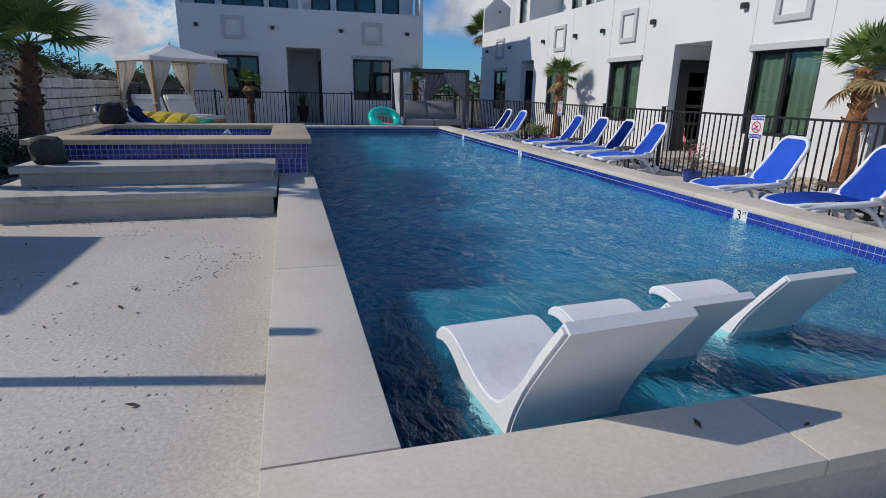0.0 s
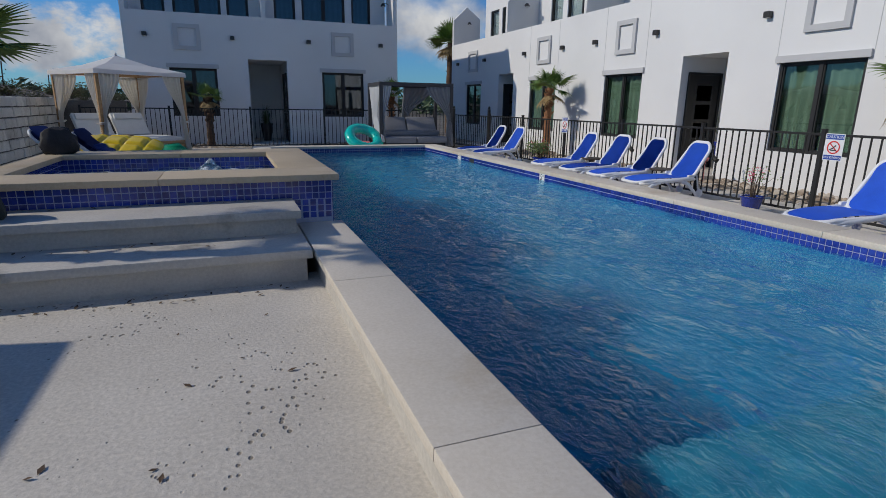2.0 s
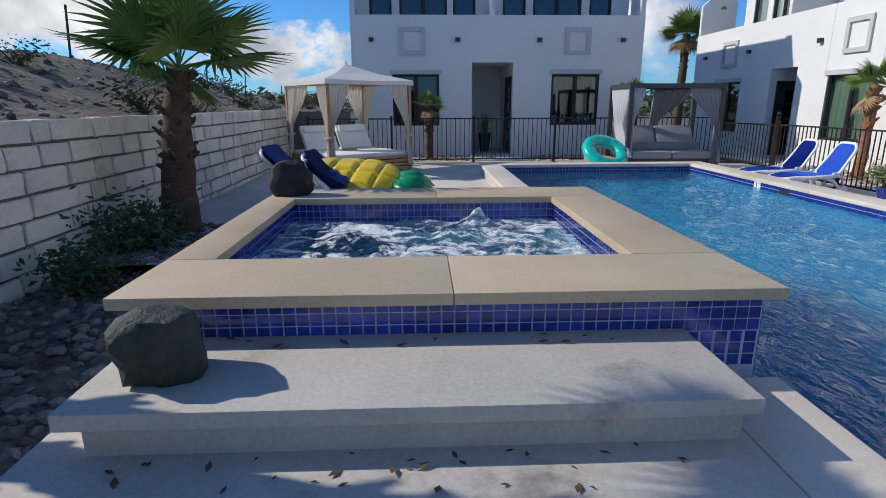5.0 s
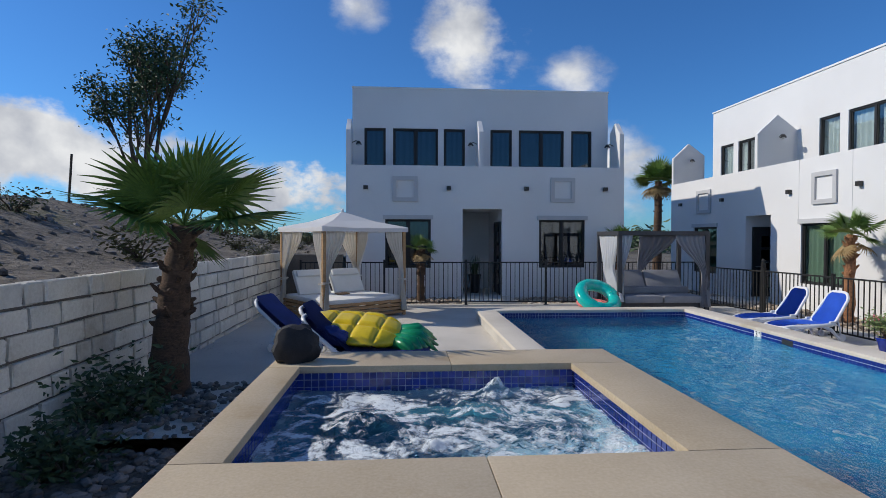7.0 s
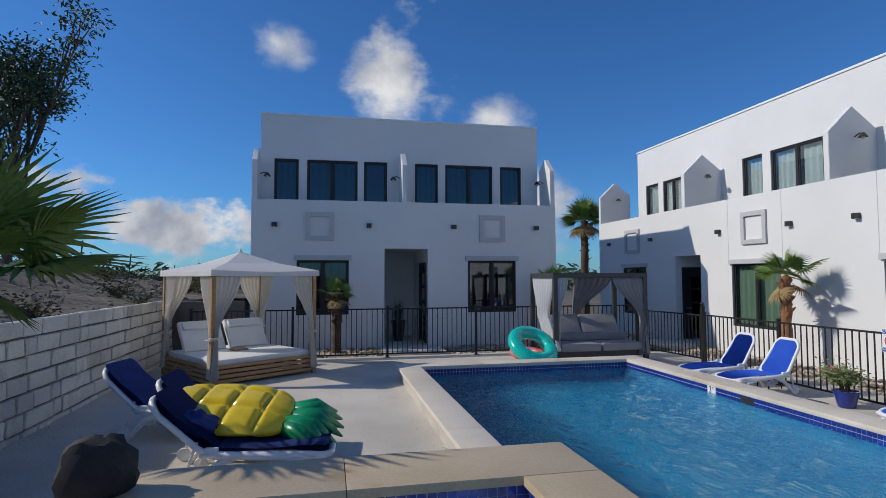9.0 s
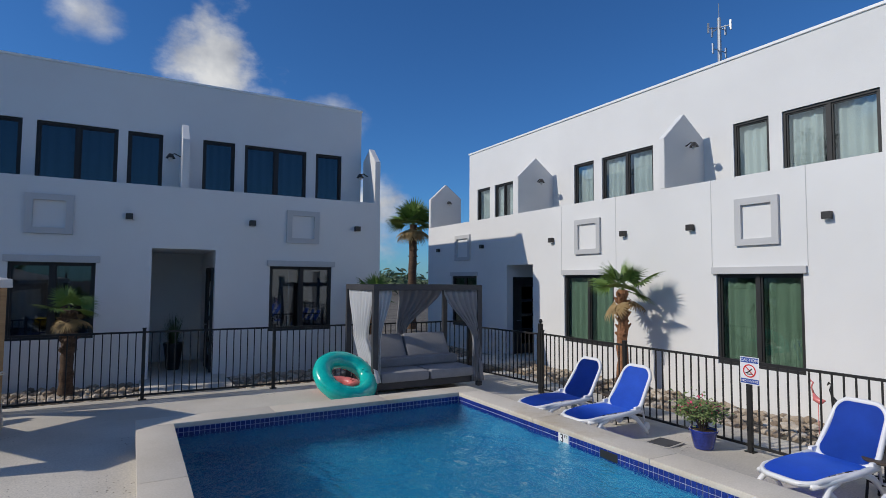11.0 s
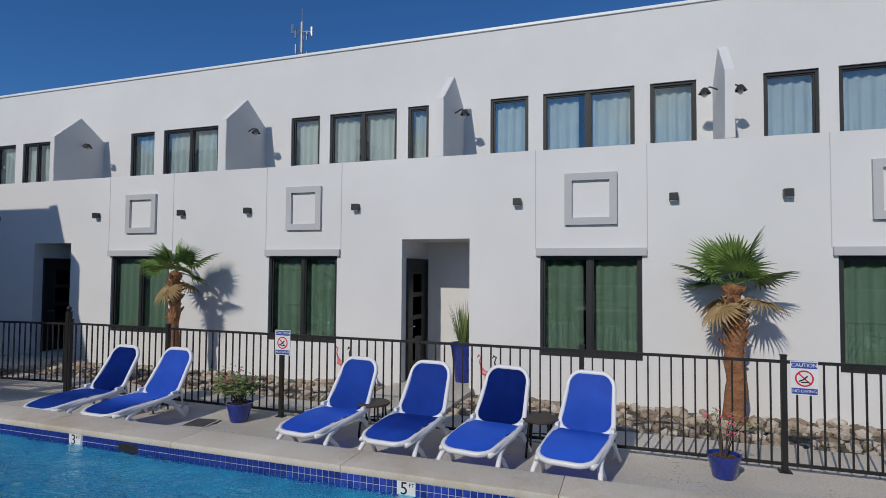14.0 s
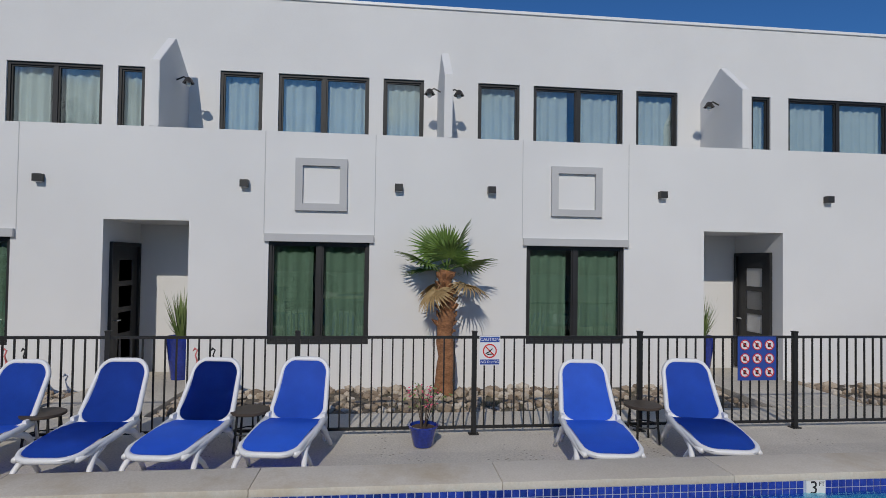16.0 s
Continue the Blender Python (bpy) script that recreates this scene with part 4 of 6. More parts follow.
def sling_bm(w, l, x0, bend, thick, r):
    """A filled rounded sheet bent by bend(x) in height."""
    pts = rounded(w, l, r, x0)
    bm = bmesh.new()
    nx, ny = 14, 8
    def half(x):
        d = min(x - x0, x0 + l - x)
        return w / 2 if d >= r else w / 2 - r + math.sqrt(max(r * r - (r - d) ** 2, 0))
    g = []
    for i in range(nx + 1):
        x = x0 + l * (0.5 - 0.5 * math.cos(math.pi * i / nx))
        h = max(half(x), 0.02)
        g.append([bm.verts.new((x, h * (2 * j / ny - 1), bend(x))) for j in range(ny + 1)])
    for i in range(nx):
        for j in range(ny):
            bm.faces.new((g[i][j], g[i + 1][j], g[i + 1][j + 1], g[i][j + 1]))
    bmesh.ops.solidify(bm, geom=bm.faces[:], thickness=thick)
    return bm


def rim_bm(w, l, x0, bend, rad, r):
    pts = rounded(w, l, r, x0)
    bm = bmesh.new()
    add_tube(bm, [(x, y, bend(x)) for x, y in pts] + [(pts[0][0], pts[0][1], bend(pts[0][0]))], rad, 8, False)
    bmesh.ops.scale(bm, vec=(1, 1, 1), verts=bm.verts)
    return bm


def taper(bm, at, k0, k1, length):
    """Narrows a lounger panel along x, from k0 at x = at to k1 at its end."""
    for v in bm.verts:
        t = min(max((v.co.x - at) / length, 0), 1)
        v.co.y *= k0 + (k1 - k0) * t
    return bm


def sun_lounger(label, sling, group, m, tilt=58):
    q = thing("sun_lounger", label, "sun lounger", group, m=m)
    bend = lambda x: 0.325 + 0.03 * math.sin((x - 0.15) * 3.0) - 0.10 * max(0, 0.30 - x)
    curve = lambda x: -0.055 * math.sin(x * 3.6)
    part("seat_frame", taper(rim_bm(0.66, 1.18, 0.0, bend, 0.032, 0.19), 0, 0.90, 1.0, 0.9), M_WHITE, q, smooth=True)
    part("foot_apron", taper(sling_bm(0.60, 0.20, -0.025, lambda x: bend(x) + 0.012, 0.075, 0.09), 0, 0.86, 0.98, 0.3), M_WHITE, q, smooth="auto")
    part("seat", taper(sling_bm(0.635, 1.13, 0.03, lambda x: bend(x) + 0.02, 0.012, 0.17), 0, 0.89, 1.0, 0.9), sling, q, smooth="auto")
    back = part("backrest", taper(sling_bm(0.63, 0.775, -0.01, lambda x: 0.02 + curve(x), 0.014, 0.16), 0, 1.0, 0.82, 0.8), sling, q, smooth="auto", m=pose(1.10, 0, 0.335, 0, -tilt, 0))
    part("back_frame", taper(rim_bm(0.65, 0.80, -0.02, curve, 0.032, 0.17), 0, 1.0, 0.82, 0.8), M_WHITE, back, "white resin rim", smooth=True)
    for y in (-0.17, -0.055, 0.055, 0.17):
        part("back_slat", box_bm(0.03, y - 0.033, -0.075, 0.75, y + 0.033, -0.062), M_WHITE, back, "white resin slat")
    for s in (-1, 1):
        part("hinge_cap", box_bm(1.03, s * 0.325 - 0.026, 0.325, 1.16, s * 0.325 + 0.026, 0.425, bevel=0.02), M_WHITE, q, smooth="auto")
        part("side_rail", tube_bm([(0.05, s * 0.285, 0.27), (0.35, s * 0.315, 0.30), (0.7, s * 0.33, 0.325), (1.12, s * 0.33, 0.36), (1.2, s * 0.32, 0.34)], [0.03, 0.036, 0.038, 0.038, 0.02], 8), M_WHITE, q, smooth=True)
        part("leg", tube_bm([(0.46, s * 0.315, 0.29), (0.27, s * 0.325, 0.24), (0.15, s * 0.35, 0.13), (0.09, s * 0.375, 0.0)], [0.036, 0.034, 0.028, 0.026], 8), M_WHITE, q, smooth=True)
        part("leg", tube_bm([(0.88, s * 0.315, 0.33), (1.06, s * 0.33, 0.25), (1.2, s * 0.35, 0.1), (1.27, s * 0.37, 0.0)], [0.038, 0.036, 0.028, 0.028], 8), M_WHITE, q, smooth=True)
        part("arch", tube_bm([(0.26, s * 0.325, 0.22), (0.42, s * 0.325, 0.10), (0.50, s * 0.335, 0.0)], [0.03, 0.026, 0.024], 8), M_WHITE, q, smooth=True)
        wheel = part("wheel", lathe_bm([(0.01, -0.015), (0.07, -0.015), (0.075, 0), (0.07, 0.015), (0.01, 0.015)], 14), M_WHITE, q, smooth="auto", m=pose(1.36, s * 0.28, 0.075, 90, 0, 0))
        part("hub", lathe_bm([(0.002, -0.022), (0.02, -0.022), (0.02, 0.022), (0.002, 0.022)], 10), M_WHITE, wheel)
        part("recline_arm", tube_bm([(1.36, s * 0.25, 0.09), (1.30, s * 0.27, 0.3), (1.24, s * 0.28, 0.46)], 0.016, 6), M_WHITE, q, smooth=True)
    return q


LOUNGER = Matrix.Diagonal((0.86, 0.92, 0.89, 1))


def lay(foot, head, z):
    return pose(foot[0], foot[1], z, 0, 0, math.degrees(math.atan2(head[1] - foot[1], head[0] - foot[0])))


first = sun_lounger("white resin sun lounger with royal blue sling by the fence", M_BLUE, "poolside sun loungers", lay((5.32, 10.03), (6.9, 9.85), -0.07) @ LOUNGER)
for a, b in (((5.37, 9.0), (7.0, 8.9)), ((5.38, 8.12), (7.05, 7.88)), ((5.4, 7.15), (7.05, 6.92)), ((5.14, 3.98), (6.85, 3.77)), ((5.17, 2.82), (6.85, 2.48)),
             ((5.05, 13.65), (6.7, 13.6)), ((5.12, 12.72), (6.9, 12.7))):
    copy_thing(first, lay(a, b, deck_z(5.8, 0) + 0.012))


# ---- loungers moulded for the water ----
def flowing(points, k=5):
    """A smooth run of points through the given ones."""
    p = [Vector(q) for q in points]
    p = [p[0] * 2 - p[1]] + p + [p[-1] * 2 - p[-2]]
    out = []
    for a, b, c, d in zip(p, p[1:], p[2:], p[3:]):
        for i in range(k):
            t = i / k
            out.append(0.5 * (2 * b + (c - a) * t + (2 * a - 5 * b + 4 * c - d) * t * t + (3 * b - a - 3 * c + d) * t ** 3))
    return [(q.x, q.y) for q in out + [p[-2]]]


def ledge_lounger(m):
    """A white moulded shell: a humped foot, a dipped seat and a high swept back over a hollow base."""
    top = flowing([(0.0, 0.30), (0.07, 0.355), (0.19, 0.385), (0.33, 0.36), (0.47, 0.315), (0.60, 0.28), (0.72, 0.272), (0.82, 0.30), (0.92, 0.385), (1.03, 0.52), (1.16, 0.72), (1.30, 0.90)])
    under = flowing([(1.345, 0.865), (1.20, 0.66), (1.07, 0.46), (0.98, 0.27), (0.945, 0.12), (0.94, 0.0)]) + flowing([(0.60, 0.0), (0.50, 0.10), (0.37, 0.20), (0.22, 0.265), (0.09, 0.265), (0.0, 0.235)])
    bm = prism_bm(top + under, 0.54, "y")
    bmesh.ops.bevel(bm, geom=[e for e in bm.edges if len({round(v.co.y, 3) for v in e.verts}) == 1], offset=0.014, segments=2, affect="EDGES")
    for v in bm.verts:
        lift = max(0.0, (v.co.x - 0.9) / 0.4) * (abs(v.co.y - 0.27) / 0.27) ** 2
        v.co.z += 0.035 * lift
    q = thing("ledge_lounger", "white moulded lounger standing in shallow pool water", "sun lounger", "in-pool loungers", m=m)
    part("shell", bm, M_POOLCHAIR, q, smooth="auto")
    line = sorted(top)

    def inset(u, v):
        a, k = u * 2 * math.pi, 1.0 - v
        x = 0.58 + 0.22 * k * math.cos(a)
        i = max(j for j in range(len(line) - 1) if line[j][0] <= x)
        (xa, za), (xb, zb) = line[i], line[i + 1]
        return (x, 0.27 + 0.19 * k * math.sin(a), za + (zb - za) * (x - xa) / (xb - xa) + 0.0025 + 0.0015 * v)
    part("seat_panel", sheet_bm(inset, 32, 5), M_CUSHIONGRIP, q, "ribbed oval seat panel", smooth=True)
    part("fill_cap", lathe_bm([(0.002, 0.012), (0.02, 0.012), (0.024, 0.006), (0.024, 0.0)], 14), M_POOLCHAIR, q, m=pose(0.955, 0.27, 0.06, 0, 90, 0))
    return q


SHORT = Matrix.Diagonal((0.83, 0.94, 0.78, 1))
base = ledge_lounger(pose(0.66, 0.44, -0.07, 0, 0, -85) @ SHORT)
for x, y in ((1.39, 0.68), (2.19, 0.86)):
    copy_thing(base, pose(x, y, -0.07, 0, 0, -86) @ SHORT)


# ---- side tables and pots ----
def side_table(m):
    q = thing("side_table", "small round dark side table with slatted top", "table", "side tables", m=m)
    part("tabletop", lathe_bm([(0.01, 0.40), (0.20, 0.40), (0.21, 0.41), (0.21, 0.425), (0.2, 0.432), (0.01, 0.432)], 20), M_TABLE, q, smooth="auto")
    for k in range(4):
        a = radians(45 + 90 * k)
        part("leg", tube_bm([(0.15 * math.cos(a), 0.15 * math.sin(a), 0.4), (0.19 * math.cos(a), 0.19 * math.sin(a), 0)], 0.013, 6), M_IRON, q)
    part("ring", tube_bm([(0.17 * math.cos(radians(a)), 0.17 * math.sin(radians(a)), 0.2) for a in range(0, 361, 20)], 0.008, 6), M_IRON, q)
    return q


tab = side_table(pose(6.42, 9.6, -0.11))
for p in ((6.42, 7.52), (6.4, 3.1), (6.42, 13.15)):
    copy_thing(tab, pose(*p, -0.11))


def blade(bm, base, tip, width, droop, rnd, k=5):
    """A narrow arching leaf."""
    a, b = Vector(base), Vector(tip)
    side = (b - a).cross(Vector((0, 0, 1)))
    side = side.normalized() if side.length > 1e-5 else Vector((1, 0, 0))
    prev = None
    for i in range(k + 1):
        t = i / k
        p = a.lerp(b, t) + Vector((0, 0, -droop * t * t))
        w = width * (1 - t) ** 0.6 * min(1, 0.5 + t * 4)
        now = (bm.verts.new(p - side * w), bm.verts.new(p + side * w + Vector((0, 0, 0.3 * w))))
        if prev:
            bm.faces.new((prev[0], prev[1], now[1], now[0]))
        prev = now


def leaf_cards(bm, centre, count, spread, size, rnd, flat=0.8):
    for _ in range(count):
        d = Vector((rnd.gauss(0, 1), rnd.gauss(0, 1), rnd.gauss(0, flat)))
        p = Vector(centre) + d * spread * 0.5
        u = Vector((rnd.uniform(-1, 1), rnd.uniform(-1, 1), rnd.uniform(-0.6, 0.6))).normalized()
        w = u.orthogonal().normalized()
        s = size * rnd.uniform(0.6, 1.3)
        bend = u.cross(w) * s * 0.18
        vs = [bm.verts.new(p - u * s), bm.verts.new(p + w * s * 0.4 + bend), bm.verts.new(p + u * s), bm.verts.new(p - w * s * 0.4 + bend)]
        bm.faces.new((vs[0], vs[1], vs[2]))
        bm.faces.new((vs[0], vs[2], vs[3]))


def pot_profile(r, h):
    return [(r * 0.66, 0.0), (r * 0.72, 0.02), (r * 0.95, h * 0.75), (r * 1.02, h * 0.9), (r * 1.08, h * 0.92), (r * 1.08, h), (r * 0.96, h), (r * 0.9, h * 0.86), (r * 0.02, h * 0.84)]


def flowering_pot(m, label, leaves, blooms, stems, height, seed):
    rnd = random.Random(seed)
    q = thing("potted_plant", label, "potted plant", m=m)
    pot = part("pot", lathe_bm(pot_profile(0.19, 0.28), 28), M_POT, q, "cobalt blue glazed pot", smooth="auto")
    part("soil", lathe_bm([(0.01, 0.235), (0.165, 0.235), (0.165, 0.245), (0.01, 0.25)], 18), M_TRUNKDARK, pot, "dark soil")
    sb, lb, fb = bmesh.new(), bmesh.new(), bmesh.new()
    for i in range(stems):
        a = rnd.uniform(0, 6.28)
        r = rnd.uniform(0.08, 0.34)
        h = height * rnd.uniform(0.55, 1.05)
        pts = [(0.03 * math.cos(a), 0.03 * math.sin(a), 0.23), (r * 0.4 * math.cos(a), r * 0.4 * math.sin(a), 0.23 + h * 0.55), (r * math.cos(a), r * math.sin(a), 0.23 + h)]
        add_tube(sb, pts, [0.008, 0.006, 0.003], 5)
        for t in (0.5, 0.75, 1.0):
            c = Vector(pts[1]).lerp(Vector(pts[2]), t)
            leaf_cards(lb, c, leaves, 0.16, 0.035, rnd)
            if rnd.random() < blooms:
                leaf_cards(fb, c + Vector((0, 0, 0.03)), 9, 0.09, 0.026, rnd)
    part("woody_stem", sb, M_BARK, q)
    part("foliage", lb, M_GRASS, q)
    if len(fb.verts):
        tagged(part("blooms", fb, M_FLOWER, q), kind="stuff")
    else:
        fb.free()
    return q


flowering_pot(pose(6.4, 11.62, -0.105) @ Matrix.Scale(0.9, 4), "bushy flowering plant with pink blooms in a cobalt pot", 16, 0.35, 22, 0.42, 3)
flowering_pot(pose(6.42, 5.65, -0.105) @ Matrix.Scale(0.82, 4), "sparse bare-stemmed flowering plant in a cobalt pot", 2, 0.22, 9, 0.62, 5)


def tall_pot(m, label, material, body):
    rnd = random.Random(11)
    q = thing("tall_planter", label, "potted plant", m=m)
    part("pot", lathe_bm([(0.13, 0), (0.135, 0.02), (0.20, 0.52), (0.215, 0.56), (0.215, 0.6), (0.19, 0.6), (0.17, 0.52), (0.01, 0.5)], 24), body, q, smooth="auto")
    bm = bmesh.new()
    for i in range(120):
        a = rnd.uniform(0, 6.28)
        r = rnd.uniform(0.05, 0.30)
        blade(bm, (0.03 * math.cos(a), 0.03 * math.sin(a), 0.5), (r * math.cos(a), r * math.sin(a), 0.5 + rnd.uniform(0.4, 0.85)), 0.012, rnd.uniform(0.0, 0.35) * r * 3, rnd)
    part("foliage", bm, material, q)
    return q


tall_pot(pose(FX + 0.55, 9.5, -0.10) @ Matrix.Scale(1.2, 4), "strappy grass plant in a tall cobalt pot", M_GRASS, M_POT)
tall_pot(pose(FX + 0.55, 0.2, -0.10) @ Matrix.Scale(1.2, 4), "strappy grass plant in a tall cobalt pot", M_GRASS, M_POT)
tall_pot(pose(0.62, BY + 1.1, 0.03), "dark shaded plant in a tall black planter", M_LEAF, M_DARKPOT)


# ---- palms ----
def fan_mesh(seed, size, dry=False):
    """One fan frond that reaches along +x from its stalk at the origin."""
    rnd = random.Random(seed)
    bm = bmesh.new()
    stalk = size * 0.55
    add_tube(bm, [(0, 0, 0), (stalk * 0.5, 0, 0.03), (stalk, 0, 0)], [0.016, 0.012, 0.010], 5)
    k = 26
    for i in range(k):
        a = radians(-118 + 236 * i / (k - 1)) + rnd.uniform(-0.03, 0.03)
        length = size * (0.62 + 0.2 * math.cos(a * 0.7)) * rnd.uniform(0.9, 1.08)
        base = Vector((stalk, 0, 0))
        d = Vector((math.cos(a), math.sin(a), 0.10 * math.cos(a * 2)))
        side = Vector((-math.sin(a), math.cos(a), 0))
        prev = None
        for j in range(6):
            t = j / 5
            drop = (0.55 if dry else 0.24) * length * max(0, t - 0.45) ** 1.6 * rnd.uniform(0.8, 1.5)
            p = base + d * length * t - Vector((0, 0, drop))
            w = size * 0.045 * (0.25 + 2.2 * t if t < 0.4 else 1.13 * (1 - (t - 0.4) / 0.62))
            fold = Vector((0, 0, w * 0.5))
            now = (bm.verts.new(p - side * w + fold), bm.verts.new(p), bm.verts.new(p + side * w + fold))
            if prev:
                bm.faces.new((prev[0], prev[1], now[1], now[0]))
                bm.faces.new((prev[1], prev[2], now[2], now[1]))
            prev = now
    me = bpy.data.meshes.new("frond")
    bm.to_mesh(me)
    bm.free()
    me.materials.append(M_FRONDDRY if dry else M_FROND)
    return me


FANS = [fan_mesh(s, 1.0) for s in (1, 2, 3)]
DRY = [fan_mesh(s, 1.0, True) for s in (4, 5)]


def fan_palm(m, label, height, r0, r1, fronds, size, bark, dry, seed, boots=0.5, lean=0.06):
    rnd = random.Random(seed)
    q = thing("fan_palm", label, "palm tree", m=m)
    bm = bmesh.new()
    n = 16
    pts = [(lean * height * (i / n) ** 2, 0.02 * math.sin(i), height * i / n) for i in range(n + 1)]
    radii = [r0 * (1 - i / n) + r1 * (i / n) + 0.010 * math.sin(i * 2.1) for i in range(n + 1)]
    add_tube(bm, pts, radii, 14)
    for k in range(int(130 * boots)):
        t = 1 - rnd.random() ** 1.3 * boots
        a = rnd.uniform(0, 6.28)
        c = Vector(pts[min(n, int(t * n))])
        r = r0 * (1 - t) + r1 * t
        o = Vector((math.cos(a), math.sin(a), 0))
        add_tube(bm, [c + o * r * 0.7, c + o * (r + 0.022) + Vector((0, 0, 0.04)), c + o * (r + rnd.uniform(0.03, 0.07)) + Vector((rnd.uniform(-.03, .03), rnd.uniform(-.03, .03), 0.07 + rnd.uniform(-0.04, .06)))], [0.045, 0.032, 0.014], 5)
    part("trunk", bm, bark, q, smooth="auto")
    top = Vector(pts[-1])
    for i in range(fronds):
        t = i / max(1, fronds - 1)
        az = i * 137.5 + rnd.uniform(-20, 20)
        el = 82 - 88 * t + rnd.uniform(-9, 9)
        s = size * rnd.uniform(0.85, 1.12) * (0.8 + 0.25 * t)
        f = share("frond", rnd.choice(FANS), q, pose(*top, 0, 0, az) @ pose(0, 0, 0, rnd.uniform(-25, 25), -el, 0) @ Matrix.Scale(s, 4))
    for i in range(dry):
        az = i * 360 / dry + rnd.uniform(-25, 25)
        f = share("dry_frond", rnd.choice(DRY), q, pose(*(top - Vector((0, 0, 0.1))), 0, 0, az) @ pose(0, 0, 0, 0, 32 + rnd.uniform(-12, 22), 0) @ Matrix.Scale(size * 0.8, 4))
    return q


fan_palm(pose(9.0, 5.12, -0.2), "short fan palm with shaggy reddish trunk by the wall", 2.0, 0.16, 0.10, 9, 0.70, M_TRUNK, 3, 2, 0.45, 0.0)
fan_palm(pose(8.6, 15.0, -0.2), "slim fan palm with reddish trunk beyond the fence", 2.1, 0.13, 0.09, 9, 0.62, M_TRUNK, 2, 7, 0.4, 0.02)
fan_palm(pose(-4.38, 9.5, -0.1), "fan palm with dark shaggy trunk beside the block wall", 2.04, 0.23, 0.125, 15, 0.92, M_TRUNKDARK, 0, 9, 0.55, 0.09)
# This tall palm stays out of view; added to throw frond shadows on the steps.
fan_palm(pose(-4.8, 5.0, -0.1), "tall unseen fan palm added for its shadow on the steps", 3.6, 0.13, 0.10, 7, 0.6, M_TRUNKDARK, 0, 10, 0.7, 0.0)
fan_palm(pose(4.7, 18.9, 0.0), "young fan palm before the white block", 1.7, 0.10, 0.07, 11, 0.5, M_TRUNK, 2, 12, 0.5, 0.0)
fan_palm(pose(-1.2, 18.8, 0.0), "young fan palm in the rock bed", 1.5, 0.12, 0.08, 6, 0.42, M_TRUNKDARK, 3, 15, 0.5, 0.0)
fan_palm(pose(11.65, 31.0, -0.3), "tall dark fan palm behind the buildings", 5.1, 0.24, 0.17, 22, 1.1, M_TRUNKDARK, 6, 18, 0.3, 0.01)


# ---- tree, shrubs and posts on the hill ----
def bare_tree(m, label, height, seed):
    rnd = random.Random(seed)
    q = thing("tree", label, "tree", m=m)
    wood, crown = bmesh.new(), bmesh.new()

    def grow(p, d, length, r, depth):
        e = p + d * length
        mid = p + d * length * 0.5 + Vector((rnd.uniform(-1, 1), rnd.uniform(-1, 1), 0)) * length * 0.05
        add_tube(wood, [p, mid, e], [r, r * 0.85, r * 0.66], 6 if depth > 1 else 5)
        if depth <= 2:
            leaf_cards(crown, e, 22 if depth else 52, 0.46, 0.08, rnd)
        if depth == 0:
            return
        for _ in range(3 if depth > 2 else 3):
            spread = 0.34 if depth > 2 else 0.55
            nd = (d + Vector((rnd.uniform(-1, 1), rnd.uniform(-1, 1), rnd.uniform(-0.2, 0.7))) * spread).normalized()
            grow(e if rnd.random() < 0.7 else mid, nd, length * rnd.uniform(0.5, 0.75), r * 0.6, depth - 1)

    for a in range(4):
        d = Vector((0.20 * math.cos(a * 1.7), 0.20 * math.sin(a * 1.7), 1)).normalized()
        grow(Vector((0.05 * a - 0.1, 0, 0)), d, height * rnd.uniform(0.34, 0.46), 0.09, 3)
    part("trunk", wood, M_BARK, q, smooth="auto")
    part("crown", crown, M_LEAF, q)
    return q


bare_tree(pose(-10.6, 22.8, hill_z(-10.6, 22.8) - 0.1) @ Matrix.Diagonal((1.0, 1.0, 1.2, 1)), "thin many-stemmed tree with sparse dark leaves on the hill", 6.4, 24)


def shrub(m, label, r, h, material, seed, count=150):
    rnd = random.Random(seed)
    q = thing("shrub", label, "shrub", m=m)
    sb, lb = bmesh.new(), bmesh.new()
    for i in range(14):
        a = rnd.uniform(0, 6.28)
        k = rnd.uniform(0.4, 1)
        e = (r * k * math.cos(a), r * k * math.sin(a), h * rnd.uniform(0.5, 1))
        add_tube(sb, [(0, 0, 0), (e[0] * 0.4, e[1] * 0.4, e[2] * 0.55), e], [0.012, 0.009, 0.004], 5)
        leaf_cards(lb, e, count // 14, r * 0.7, 0.05, rnd)
        leaf_cards(lb, (e[0] * 0.5, e[1] * 0.5, e[2] * 0.6), count // 20, r * 0.6, 0.05, rnd)
    part("woody_stem", sb, M_BARK, q)
    part("foliage", lb, material, q)
    return q


shrub(pose(-4.55, 8.6, -0.1), "dark leafy shrub against the block wall", 0.5, 0.55, M_LEAF, 36, 520)
shrub(pose(-4.4, 7.6, -0.2), "dark leafy shrub in the shaded rock bed", 0.32, 0.45, M_LEAF, 32, 300)
rnd = random.Random(77)
sh = shrub(pose(-8, 10, hill_z(-8, 10)), "dry scrub bush on the bare hillside", 0.34, 0.34, M_SHRUB, 34, 150)
for i in range(120):
    x, y = -5.6 - rnd.random() ** 1.2 * 14, rnd.uniform(4, 52)
    copy_thing(sh, pose(x, y, hill_z(x, y) - 0.04, 0, 0, rnd.uniform(0, 360)) @ Matrix.Scale(rnd.uniform(0.5, 1.7), 4))
wp = part("fence_stake", tube_bm([(0, 0, 0), (0.02, 0, 1.3)], 0.03, 6), M_BARK, m=pose(-10.6, 15.2, hill_z(-10.6, 15.2) - 0.1))
